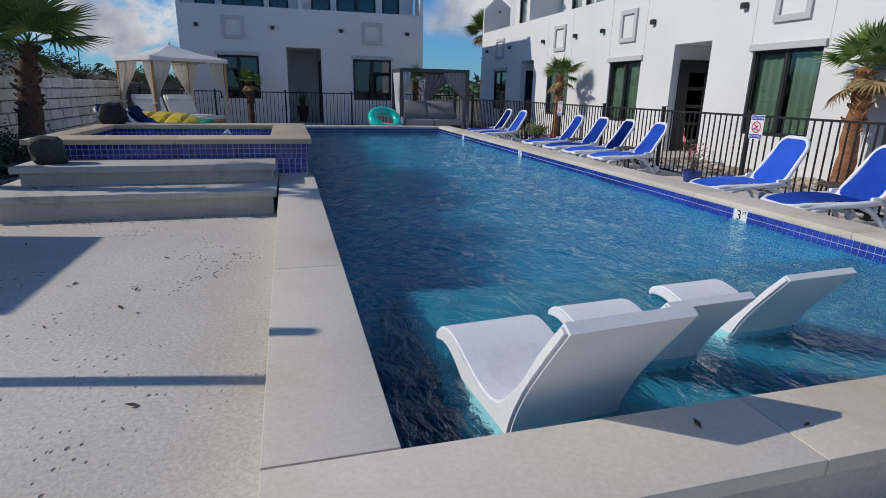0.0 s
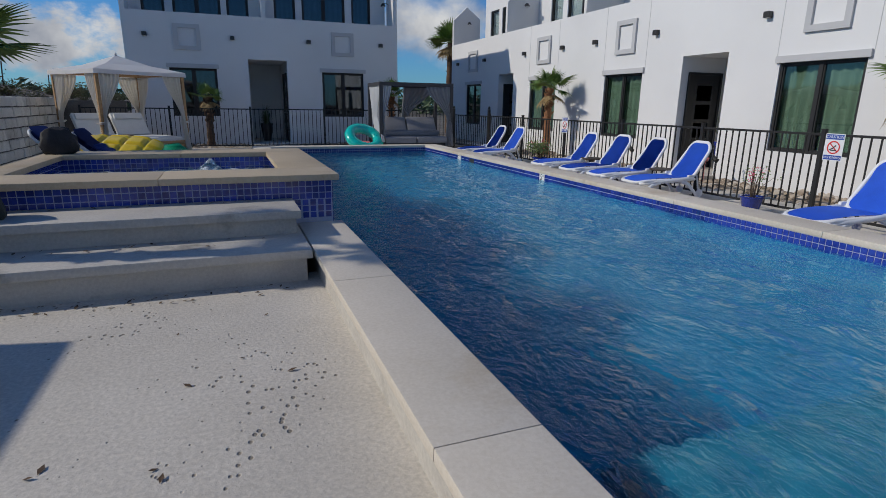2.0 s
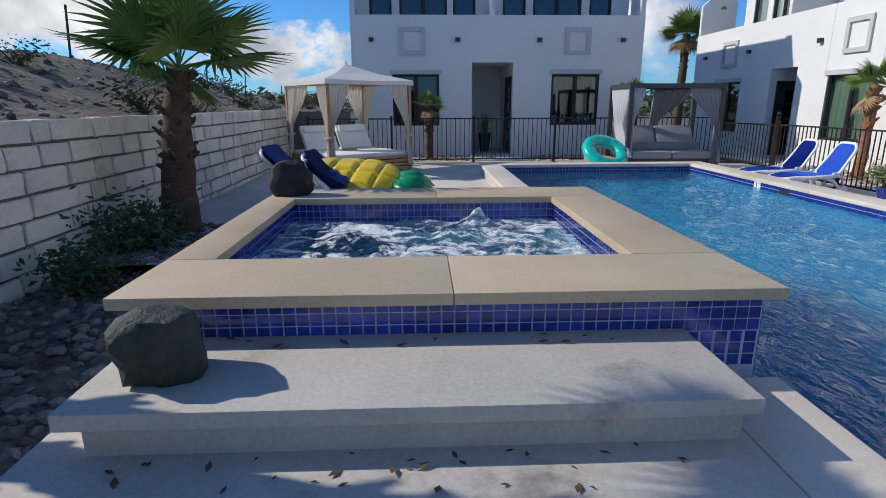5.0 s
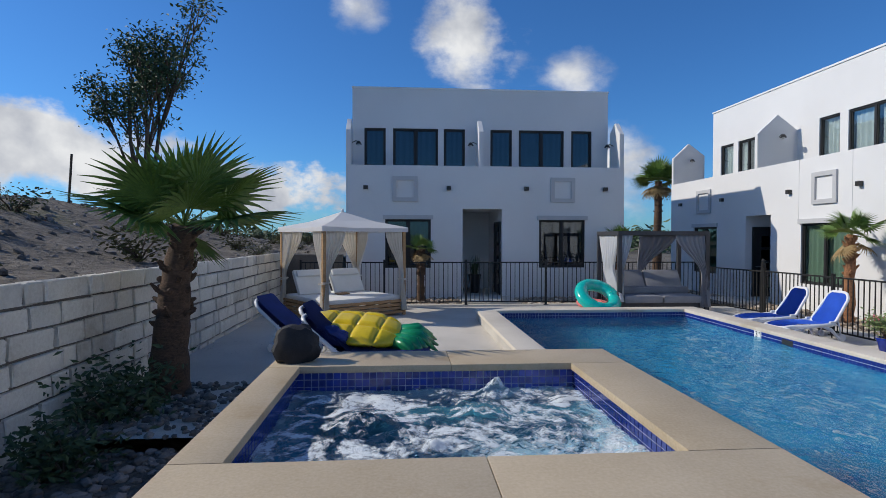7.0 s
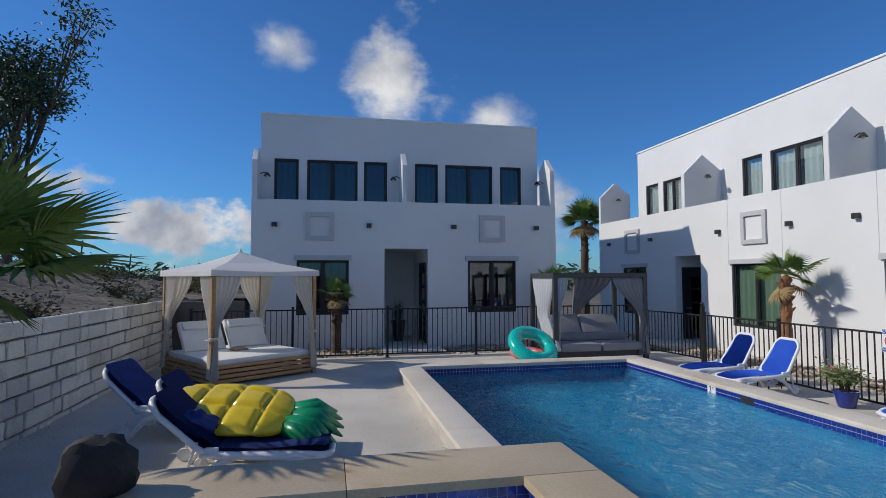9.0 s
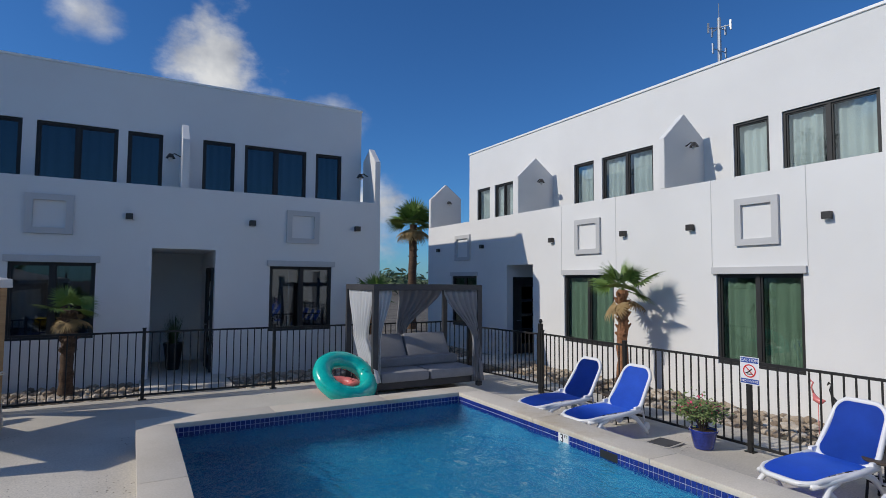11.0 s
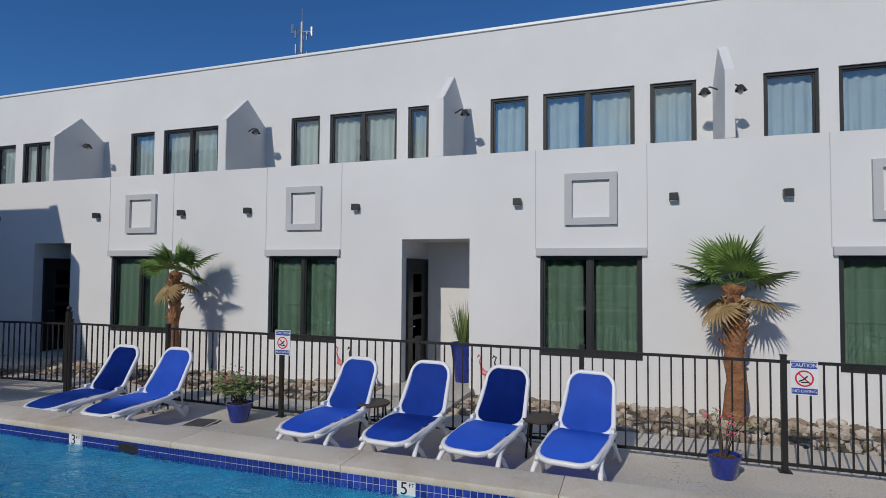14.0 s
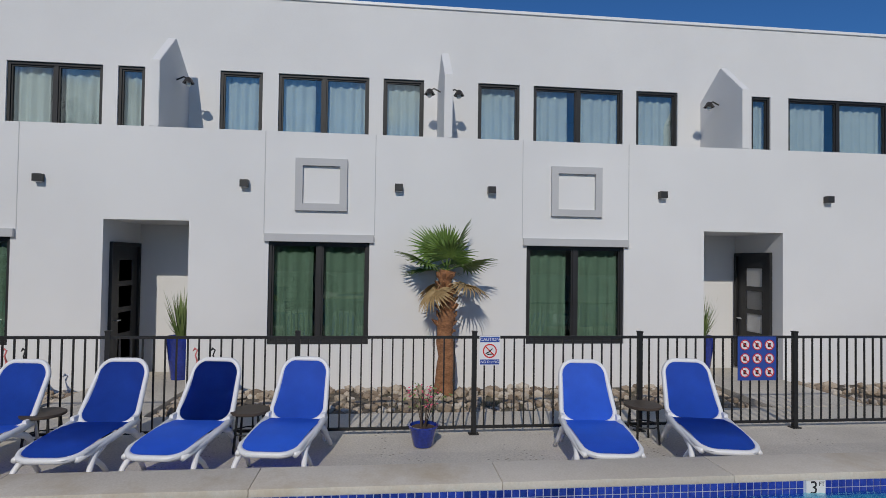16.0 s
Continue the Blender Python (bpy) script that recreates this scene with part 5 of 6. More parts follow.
tagged(wp, "thin weathered wooden stake on the hill", "stake", "hill stakes")
for x, y, s in ((-10.4, 18.0, 1.0), (-9.6, 25, 0.9), (-9.4, 29, 0.9), (-9.0, 34, 0.8)):
    copy_thing(wp, pose(x, y, hill_z(x, y) - 0.1, 0, 3, 0) @ Matrix.Scale(s, 4))


# ---- daybed with a canopy ----
def drape(top_a, top_b, tie, foot, spread_foot, folds, thick=0.006, seed=0, tie_at=0.5, gather=0.18):
    """A hanging curtain: wide along top_a to top_b, gathered at tie, and flaring again down to foot."""
    A, B, T, G = Vector(top_a), Vector(top_b), Vector(tie), Vector(foot)
    along = (B - A)
    n = along.normalized().cross(Vector((0, 0, 1)))

    def f(u, v):
        w = 1 - v
        if w < tie_at:
            s = w / tie_at
            s = s * s * (3 - 2 * s)
            c = (A + B) / 2 * (1 - s) + T * s
            k = 1 - (1 - gather) * s
            c.z = A.z * (1 - w / tie_at) + T.z * (w / tie_at)
        else:
            s = (w - tie_at) / (1 - tie_at)
            c = T * (1 - s) + G * s
            k = gather + (spread_foot - gather) * (s ** 0.7)
        p = c + along * (u - 0.5) * k
        p += n * 0.035 * math.sin(u * folds * 6.28 + seed) * (0.5 + 0.6 * w)
        return p
    return sheet_bm(f, folds * 7, 18, thick)


def canopy_daybed(m):
    """Local frame: a square of side 1.9 round the origin, front along -y."""
    q = thing("canopy_daybed", "wooden slatted daybed with white canopy and tied cream curtains", "daybed", m=m)
    h, s = 2.03, 1.0
    for x in (-s, s):
        for y in (-s, s):
            part("post", box_bm(x - 0.035, y - 0.035, 0, x + 0.035, y + 0.035, h, bevel=0.004), M_WOOD, q)
    for a in (-s, s):
        part("top_rail", box_bm(-s + 0.035, a - 0.025, h - 0.07, s - 0.035, a + 0.025, h), M_WOOD, q)
        part("top_rail", box_bm(a - 0.025, -s + 0.035, h - 0.07, a + 0.025, s - 0.035, h), M_WOOD, q)
    bm = bmesh.new()
    e = s + 0.07
    apex = bm.verts.new((0, 0, h + 0.40))
    k = 10
    ringv, low = [], []
    for i in range(4 * k):
        sd, t = divmod(i, k)
        t = t / k * 2 - 1
        x, y = ((t, -1), (1, t), (-t, 1), (-1, -t))[sd]
        ringv.append(bm.verts.new((x * e, y * e, h + 0.02 - 0.03 * (1 - t * t))))
        low.append(bm.verts.new((x * e * 1.005, y * e * 1.005, h - 0.09)))
    mid = [bm.verts.new((v.co.x * 0.5, v.co.y * 0.5, h + 0.16)) for v in ringv]
    for i in range(4 * k):
        j = (i + 1) % (4 * k)
        bm.faces.new((apex, mid[i], mid[j]))
        bm.faces.new((mid[i], ringv[i], ringv[j], mid[j]))
        bm.faces.new((ringv[i], low[i], low[j], ringv[j]))
    part("canopy", bm, M_CANVAS, q, "taut white canvas roof")
    part("finial", lathe_bm([(0.01, h + 0.37), (0.035, h + 0.40), (0.03, h + 0.44), (0.005, h + 0.47)], 10), M_CUSHION, q)
    for k in range(4):
        z = 0.05 + k * 0.085
        for a in (-s, s):
            part("slat", box_bm(-s + 0.035, a - 0.014, z, s - 0.035, a + 0.014, z + 0.062), M_WOOD, q)
            part("slat", box_bm(a - 0.014, -s + 0.035, z, a + 0.014, s - 0.035, z + 0.062), M_WOOD, q)
    part("bed_deck", box_bm(-s + 0.02, -s + 0.02, 0.3, s - 0.02, s - 0.02, 0.34), M_WOOD, q)
    part("mattress", box_bm(-s + 0.05, -s + 0.05, 0.34, s - 0.05, s - 0.05, 0.46, bevel=0.035), M_CUSHION, q, "thick off-white mattress", smooth="auto")
    for x in (-0.45, 0.45):
        part("backrest", box_bm(-0.40, -0.06, 0, 0.40, 0.06, 0.66, bevel=0.03), M_CUSHION, q, "raised off-white backrest", smooth="auto", m=pose(x, 0.45, 0.45, -32, 0, 0))
        part("bolster", box_bm(-0.36, -0.07, 0.0, 0.36, 0.05, 0.16, bevel=0.04), M_CUSHION, q, smooth="auto", m=pose(x, 0.64, 0.86, -32, 0, 0))
    part("tray", box_bm(-0.14, -0.1, 0.46, 0.14, 0.12, 0.5, bevel=0.01), M_WOOD, q, "small wooden tray")
    for sx in (-1, 1):
        for sy in (-1, 1):
            c = Vector((sx * s, sy * s, 0))
            one = part("curtain", drape((sx * s, sy * s, h - 0.08), (sx * (s - 0.5), sy * s, h - 0.08), (sx * (s - 0.05), sy * s, 0.85), (sx * (s - 0.02), sy * (s + 0.03), 0.12), 0.26, 6, seed=sx + 2 * sy, gather=0.10), M_CREAM, q, "cream curtain tied to the post", smooth=True)
            two = part("curtain", drape((sx * s, sy * s, h - 0.08), (sx * s, sy * (s - 0.5), h - 0.08), (sx * s, sy * (s - 0.05), 0.82), (sx * (s + 0.03), sy * (s - 0.02), 0.15), 0.24, 6, seed=3 * sx + sy, gather=0.10), M_CREAM, q, "cream curtain tied to the post", smooth=True)
            for cur, cx, cy, cz in ((one, s - 0.05, s, 0.85), (two, s, s - 0.05, 0.82)):
                part("tie_band", tube_bm([(sx * cx + 0.085 * math.cos(radians(w)), sy * cy + 0.085 * math.sin(radians(w)), cz) for w in range(0, 361, 30)], 0.013, 6), M_CREAM, cur, "cloth tie")
    return q


canopy_daybed(pose(-3.15, 16.2, 0, 0, 0, 36) @ Matrix.Diagonal((1.04, 1.04, 1, 1)))


def cabana(m):
    """Local frame: front left corner at the origin, 1.75 wide along x, 1.4 deep along y."""
    q = thing("cabana_lounge", "charcoal framed cabana with grey cushions and tied curtains", "cabana", m=m)
    w, d, h = 1.75, 1.4, 1.92
    for x in (0, w):
        for y in (0, d):
            part("post", box_bm(x - 0.04, y - 0.04, 0, x + 0.04, y + 0.04, h), M_DARKMETAL, q)
    for y in (0, d):
        part("beam", box_bm(0.04, y - 0.04, h - 0.10, w - 0.04, y + 0.04, h), M_DARKMETAL, q)
    for x in (0, w):
        part("beam", box_bm(x - 0.04, 0.04, h - 0.10, x + 0.04, d - 0.04, h), M_DARKMETAL, q)
    for i in range(9):
        part("roof_slat", box_bm(0.04, 0.1 + i * 0.145, h - 0.05, w - 0.04, 0.13 + i * 0.145, h - 0.012), M_DARKMETAL, q)
    part("seat_base", box_bm(0.06, 0.02, 0.08, w - 0.06, d - 0.08, 0.2), M_DARKMETAL, q)
    for i in range(2):
        x = 0.08 + i * (w - 0.16) / 2
        part("seat_cushion", box_bm(x + 0.01, -0.05, 0.2, x + (w - 0.16) / 2 - 0.01, d - 0.2, 0.38, bevel=0.05), M_GREYCUSH, q, smooth="auto")
        part("back_cushion", box_bm(-0.39, -0.09, 0, 0.39, 0.09, 0.58, bevel=0.06), M_GREYCUSH, q, smooth="auto", m=pose(x + (w - 0.16) / 4, d - 0.42, 0.42, -34, 0, 0))
    part("bolster_cushion", box_bm(0.12, 0.55, 0.38, w - 0.12, 0.82, 0.55, bevel=0.05), M_GREYCUSH, q, smooth="auto")
    z = h - 0.08
    # The two sun-side curtains take the cloth with light in its colour.
    part("curtain", drape((0, d - 0.05, z), (0, 0.05, z), (0, d * 0.5, 0.95), (0, 0.1, 0.25), 0.5, 7, seed=1, gather=0.5), M_SUNLITDRAPE, q, "grey curtain with sunlight put into its pale colour", smooth=True)
    part("curtain", drape((0.05, 0, z), (0.25, 0, z), (0.05, 0, 0.9), (0.04, 0, 0.3), 0.4, 3, seed=2, gather=0.3), M_SUNLITDRAPE, q, "grey curtain with sunlight put into its pale colour", smooth=True)
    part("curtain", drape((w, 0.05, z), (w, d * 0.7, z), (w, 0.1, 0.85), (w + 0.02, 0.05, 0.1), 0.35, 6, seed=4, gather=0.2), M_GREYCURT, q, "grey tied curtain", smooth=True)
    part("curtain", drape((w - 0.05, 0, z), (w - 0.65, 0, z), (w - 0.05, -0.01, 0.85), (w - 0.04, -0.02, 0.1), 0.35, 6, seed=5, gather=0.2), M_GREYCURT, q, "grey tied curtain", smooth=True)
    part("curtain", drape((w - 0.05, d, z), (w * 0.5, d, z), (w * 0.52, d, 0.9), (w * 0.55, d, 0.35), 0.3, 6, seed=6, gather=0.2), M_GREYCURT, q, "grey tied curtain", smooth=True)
    return q


cabana(pose(3.62, 16.2, -0.01, 0, 0, 0) @ Matrix.Diagonal((1.28, 1, 1.04, 1)))


def ring_float(m, R, r, material, label):
    bm = bmesh.new()
    nu, nv = 48, 18
    g = []
    for i in range(nu):
        a = 2 * math.pi * i / nu
        rr = r * (1 + 0.025 * math.sin(a * 12))
        g.append([bm.verts.new(((R + rr * math.cos(b)) * math.cos(a), (R + rr * math.cos(b)) * math.sin(a), rr * math.sin(b) * 0.9)) for b in [2 * math.pi * j / nv for j in range(nv)]])
    for i in range(nu):
        for j in range(nv):
            bm.faces.new((g[i][j], g[(i + 1) % nu][j], g[(i + 1) % nu][(j + 1) % nv], g[i][(j + 1) % nv]))
    add_tube(bm, [(R * 0.7, 0.0, r * 0.85), (R * 0.7, 0.0, r * 0.85 + 0.03)], 0.018, 8)
    return tagged(part("swim_ring", bm, material, smooth=True, m=m), label, "swim ring")


ring_float(pose(3.1, 16.25, 0.36, 38, 0, 14), 0.43, 0.165, M_TEAL, "shiny turquoise inflatable ring leaning by the cabana")
ring_float(pose(3.2, 16.9, 0.11, 4, 3, 0), 0.32, 0.10, M_PINK, "coral inflatable ring lying behind the turquoise one")

# ---- beside the spa ----
navy = sun_lounger("navy sling lounger with white frame behind the spa", M_NAVY, "navy loungers", lay((-1.35, 10.05), (-3.3, 10.2), -0.001) @ Matrix.Scale(0.95, 4), 42)
navy_back = [o for o in navy.children if o.name.startswith("backrest")][0]
part("back_cushion", sling_bm(0.62, 0.80, -0.01, lambda x: 0.075 + 0.012 * math.sin(x * 9), 0.05, 0.07), M_NAVY, navy_back, "thick navy pad", smooth="auto")
part("seat_cushion", sling_bm(0.60, 1.14, 0.02, lambda x: 0.395 + 0.01 * math.sin(x * 8), 0.045, 0.06), M_NAVY, navy, "thick navy pad", smooth="auto")


def crumple(u, v):
    a, b = u * 2 * math.pi, (v - 0.5) * math.pi
    d = Vector((math.cos(a) * math.cos(b), math.sin(a) * math.cos(b), math.sin(b)))
    k = 1 + 0.30 * noise.noise(d * 2.2) + 0.18 * noise.noise(d * 5.5)
    return (0.23 * d.x * k, 0.15 * d.y * k, 0.13 * d.z * k)


towel = part("towel", sheet_bm(crumple, 40, 24), M_NAVY, smooth=True, m=pose(-2.6, 10.12, 0.53, 0, 25, 10))
tagged(towel, "crumpled navy towel heaped on the lounger", "towel")
copy_thing(navy, lay((-1.55, 10.9), (-3.3, 11.1), -0.001))
copy_thing(navy, lay((-2.45, 11.75), (-3.7, 12.05), -0.001))


def pineapple_float(m):
    q = thing("pineapple_float", "half-deflated yellow pineapple pool float with green leaves", "pool float", m=m)

    def body(u, v):
        a, b = u * 2 * math.pi, (v - 0.5) * math.pi
        x = 0.52 * math.sin(b)
        r = 0.36 * math.cos(b) ** 0.55 if math.cos(b) > 0 else 0.0
        y = r * math.cos(a)
        seam = max(1 - abs(math.sin(x * 11.0)) * 2.6, 1 - abs(math.sin(y * 12.0 + 0.8)) * 2.6, 0) ** 0.8
        return (x, y, 0.11 + (0.11 - 0.055 * seam) * math.sin(a) * (r / 0.36) ** 0.7 + 0.03 * math.sin(x * 5))
    part("body", sheet_bm(body, 96, 60), M_YELLOW, q, smooth=True)
    bm = bmesh.new()
    for i in range(7):
        a = radians(-42 + 14 * i)
        pts = [(0.46, 0.16 * math.sin(a), 0.10), (0.46 + 0.28 * math.cos(a), 0.30 * math.sin(a), 0.14 + 0.02 * (i % 2)), (0.46 + 0.5 * math.cos(a), 0.5 * math.sin(a), 0.03)]
        add_tube(bm, pts, [0.08, 0.075, 0.01], 10)
    part("leaves", bm, M_GREENV, q, "shiny green leaf crown", smooth=True)
    return q


pineapple_float(pose(-2.35, 10.5, 0.47, 20, 10, -12) @ Matrix.Scale(1.18, 4))
bm = bmesh.new()
bmesh.ops.create_icosphere(bm, subdivisions=3, radius=1)
for v in bm.verts:
    v.co /= (abs(v.co.x) ** 4 + abs(v.co.y) ** 4 + abs(v.co.z) ** 4) ** 0.25
    k = 1 + 0.20 * noise.noise(v.co * 1.3) + 0.09 * noise.noise(v.co * 4.1) - 0.12 * max(0, v.co.z * v.co.x)
    v.co = Vector((v.co.x * 0.165 * k, v.co.y * 0.13 * k, max(v.co.z, -0.8) * 0.165 * k))
tagged(part("boulder", bm, M_BOULDER, smooth="auto", m=pose(-2.48, 4.85, 0.60, 0, 0, 20)), "dark green rough boulder on the upper step", "boulder")
bm = bmesh.new()
bmesh.ops.create_icosphere(bm, subdivisions=3, radius=1)
for v in bm.verts:
    v.co /= (abs(v.co.x) ** 4 + abs(v.co.y) ** 4 + abs(v.co.z) ** 4) ** 0.25
    k = 1 + 0.16 * noise.noise(v.co * 2.1) + 0.05 * noise.noise(v.co * 6)
    taper = 1 - 0.30 * max(0, v.co.z)
    fold = 0.022 * abs(noise.noise(Vector((v.co.x * 4, v.co.y * 4, v.co.z * 1.2)))) + 0.012 * noise.noise(v.co * 9)
    v.co = Vector((v.co.x * (0.19 + fold) * k * taper, v.co.y * (0.12 + fold) * k * taper, max(v.co.z, -0.85) * 0.175 * k))
bag = part("mesh_bag", bm, M_BAG, smooth="auto", m=pose(-2.66, 8.0, 0.848, 0, 0, 10))
tagged(bag, "slumped black mesh bag on the spa coping", "bag")

# ---- leaf litter ----
def leaf_litter(spots, label, seed):
    """Small curled dry leaves lying on flat places (x0, y0, x1, y1, z, count)."""
    rnd = random.Random(seed)
    bm = bmesh.new()
    for ax, ay, bx, by, z, count in spots:
        for _ in range(count):
            p = Vector((rnd.uniform(ax, bx), rnd.uniform(ay, by), z + 0.003))
            a = rnd.uniform(0, 6.28)
            u, w = Vector((math.cos(a), math.sin(a), 0)), Vector((-math.sin(a), math.cos(a), 0))
            k = rnd.uniform(0.012, 0.034)
            up = Vector((0, 0, k * rnd.uniform(0.2, 0.6)))
            tip, tail, one, two = (bm.verts.new(q) for q in (p + u * k + up, p - u * k, p + w * k * 0.45 + up * 0.6, p - w * k * 0.45 + up * 0.6))
            bm.faces.new((tail, one, tip))
            bm.faces.new((tail, tip, two))
    return tagged(part("leaf_litter", bm, M_LITTER), label, "leaves", kind="stuff")


leaf_litter(((-2.6, 5.05, -0.4, 5.2, 0.472, 16), (-2.6, 4.36, -0.4, 4.6, 0.262, 30), (-2.7, 3.8, -0.3, 4.06, 0.0, 46), (-2.5, 0.2, -0.2, 3.8, 0.0, 26), (-0.1, -0.8, 4.0, -0.6, 0.245, 5)), "dry brown leaf scraps on the steps and deck", 21)

# ---- signs and depth markers ----
def letters(text, size, material, parent, m, name="lettering"):
    c = bpy.data.curves.new(name, "FONT")
    c.body, c.size, c.extrude = text, size, 0.0008
    c.align_x, c.align_y = "CENTER", "CENTER"
    o = new("draft", c)
    me = bpy.data.meshes.new_from_object(o.evaluated_get(bpy.context.evaluated_depsgraph_get()))
    bpy.data.objects.remove(o)
    me.materials.clear()
    me.materials.append(material)
    ob = new(name, me)
    ob.parent = parent
    ob.matrix_basis = m
    return ob


def ring_bar(parent, material, r, m):
    bm = bmesh.new()
    k = 28
    a = [[bm.verts.new((q * math.cos(2 * math.pi * i / k), -0.0015 * s, q * math.sin(2 * math.pi * i / k))) for i in range(k)] for q, s in ((r, 1), (r * 0.82, 1))]
    for i in range(k):
        bm.faces.new((a[0][i], a[0][(i + 1) % k], a[1][(i + 1) % k], a[1][i]))
    part("prohibition_ring", bm, material, parent, m=m)
    part("slash", box_bm(-r * 0.85, -0.002, -r * 0.08, r * 0.85, -0.001, r * 0.08), material, parent, m=m @ pose(0, 0, 0, 0, 45, 0))


def caution_sign(m):
    """A plate in the local xz plane, facing -y."""
    q = thing("caution_sign", "white sign with blue bands and red no-diving ring", "sign", "no diving signs", m=m)
    w, h = 0.25, 0.35
    part("plate", box_bm(-w / 2, 0, 0, w / 2, 0.004, h), M_SIGN, q)
    part("band", box_bm(-w / 2 + 0.008, -0.001, h - 0.075, w / 2 - 0.008, 0.0, h - 0.01), M_SIGNBLUE, q)
    part("band", box_bm(-w / 2 + 0.008, -0.001, 0.01, w / 2 - 0.008, 0.0, 0.07), M_SIGNBLUE, q)
    letters("CAUTION", 0.052, M_SIGN, q, pose(0, -0.002, h - 0.043, 90))
    letters("NO DIVING", 0.042, M_SIGN, q, pose(0, -0.002, 0.04, 90))
    bm = bmesh.new()
    add_tube(bm, [(-0.05, -0.003, 0.14), (-0.01, -0.003, 0.16), (0.03, -0.003, 0.2)], 0.007, 6)
    add_tube(bm, [(-0.03, -0.003, 0.13), (0.04, -0.003, 0.135)], 0.006, 6)
    part("pictogram", bm, M_BLACK, q)
    ring_bar(q, M_SIGNRED, 0.085, pose(0, -0.003, 0.172))
    return q


cs = caution_sign(pose(6.765, 4.84, 0.71, 0, 0, -90))
copy_thing(cs, pose(6.765, 11.2, 0.76, 0, 0, -90))
rules = thing("pool_rules_sign", "blue sign with nine round red prohibition symbols", "sign", m=pose(6.765, 1.42, 0.50, 0, 0, -90))
part("plate", box_bm(-0.26, 0, 0, 0.26, 0.004, 0.55, bevel=0.001), M_SIGNBLUE, rules)
for i in range(3):
    for j in range(3):
        mm = pose(-0.165 + 0.165 * i, -0.002, 0.105 + 0.17 * j)
        bm = bmesh.new()
        bm.faces.new([bm.verts.new((0.062 * math.cos(a), 0, 0.062 * math.sin(a))) for a in [2 * math.pi * k / 22 for k in range(22)]])
        part("disc", bm, M_SIGN, rules, m=mm)
        part("pictogram", box_bm(-0.022, -0.002, -0.028, 0.018, -0.0005, 0.026), M_BLACK, rules, m=mm)
        ring_bar(rules, M_SIGNRED, 0.066, mm @ pose(0, -0.002, 0))


def depth_marker(y, text):
    q = thing("depth_marker", f"white tile depth marker reading {text} feet", "sign", "pool depth markers", m=pose(x1 - 0.02, y, 0.11, 0, 0, -90))
    part("tile", box_bm(-0.085, 0, -0.05, 0.085, 0.006, 0.075), M_MARK, q)
    letters(text, 0.15, M_BLACK, q, pose(-0.02, -0.002, 0.012, 90))
    letters("FT", 0.05, M_BLACK, q, pose(0.05, -0.002, 0.045, 90))


for y, s in ((2.55, "3"), (8.35, "5"), (12.2, "3")):
    depth_marker(y, s)
hatch = thing("deck_hatch", "dark square skimmer hatch set in the pool deck", "hatch", m=pose(6.1, 12.0, -0.098, 0, 0, 8))
part("lid", box_bm(-0.17, -0.15, 0.0, 0.17, 0.15, 0.014, bevel=0.004), M_DARKMETAL, hatch)
part("rim", box_bm(-0.20, -0.18, -0.004, 0.20, 0.18, 0.009, bevel=0.003), M_STEP, hatch, "pale rim")
mouth = thing("skimmer_mouth", "dark skimmer opening in the cobalt tile band", "skimmer", m=pose(x1 - 0.016, 11.45, 0.11))
part("slot", box_bm(-0.004, -0.13, -0.055, 0.012, 0.13, 0.055, bevel=0.003), M_BLACK, mouth)

# Unseen pole, added for the thin shadow line over deck and coping.
pole = thing("shade_pole", "slim unseen pole added for its shadow across the deck", "pole", m=pose(-3.0, 1.05, 0))
part("shaft", tube_bm([(0, 0, 0), (0, 0, 2.35)], 0.045, 12), M_DARKMETAL, pole)
part("foot_plate", lathe_bm([(0.01, 0), (0.2, 0), (0.2, 0.02), (0.06, 0.04), (0.05, 0.12), (0.01, 0.12)], 18), M_DARKMETAL, pole)

# ---- garden ornaments, tower and distance ----
def flamingo_stake(m, material, label):
    bm = bmesh.new()
    add_tube(bm, [(0, 0, 0), (0, 0, 0.55)], 0.006, 5)
    add_tube(bm, [(-0.11, 0, 0.60), (-0.04, 0, 0.57), (0.04, 0, 0.60), (0.07, 0, 0.68)], [0.008, 0.05, 0.045, 0.014], 8)
    add_tube(bm, [(0.07, 0, 0.68), (0.10, 0, 0.76), (0.07, 0, 0.84), (0.11, 0, 0.86), (0.14, 0, 0.82)], [0.014, 0.011, 0.012, 0.018, 0.005], 6)
    return tagged(part("garden_stake", bm, material, smooth=True, m=m), label, "garden ornament", "wading bird stakes")


for y, mt, lb in ((11.35, M_PINK, "pink metal wading bird garden stake"), (11.1, M_BLACK, "black metal wading bird garden stake"), (8.75, M_PINK, "pink metal wading bird garden stake"), (8.5, M_BLACK, "black metal wading bird garden stake")):
    flamingo_stake(pose(8.7, y, -0.25, 0, 0, 80), mt, lb)

tower = thing("cell_tower", "distant grey lattice mast with antenna panels", "tower", m=pose(60, 46.5, -0.4))
part("mast", tube_bm([(0, 0, 0), (0, 0, 34.2)], [0.5, 0.2], 8), M_STEEL, tower)
for z, k in ((33.0, 5), (30.2, 2)):
    for i in range(k):
        a = 2 * math.pi * i / k
        part("antenna_panel", box_bm(-0.11, -0.08, -0.6, 0.11, 0.08, 0.6), M_STEEL, tower, m=pose(1.25 * math.cos(a), 1.25 * math.sin(a), z, 0, 0, math.degrees(a)))
        part("arm", tube_bm([(0, 0, z), (1.25 * math.cos(a), 1.25 * math.sin(a), z)], 0.06, 5), M_STEEL, tower)
part("whip", tube_bm([(0, 0, 34.2), (0, 0, 36.0)], 0.05, 5), M_STEEL, tower)

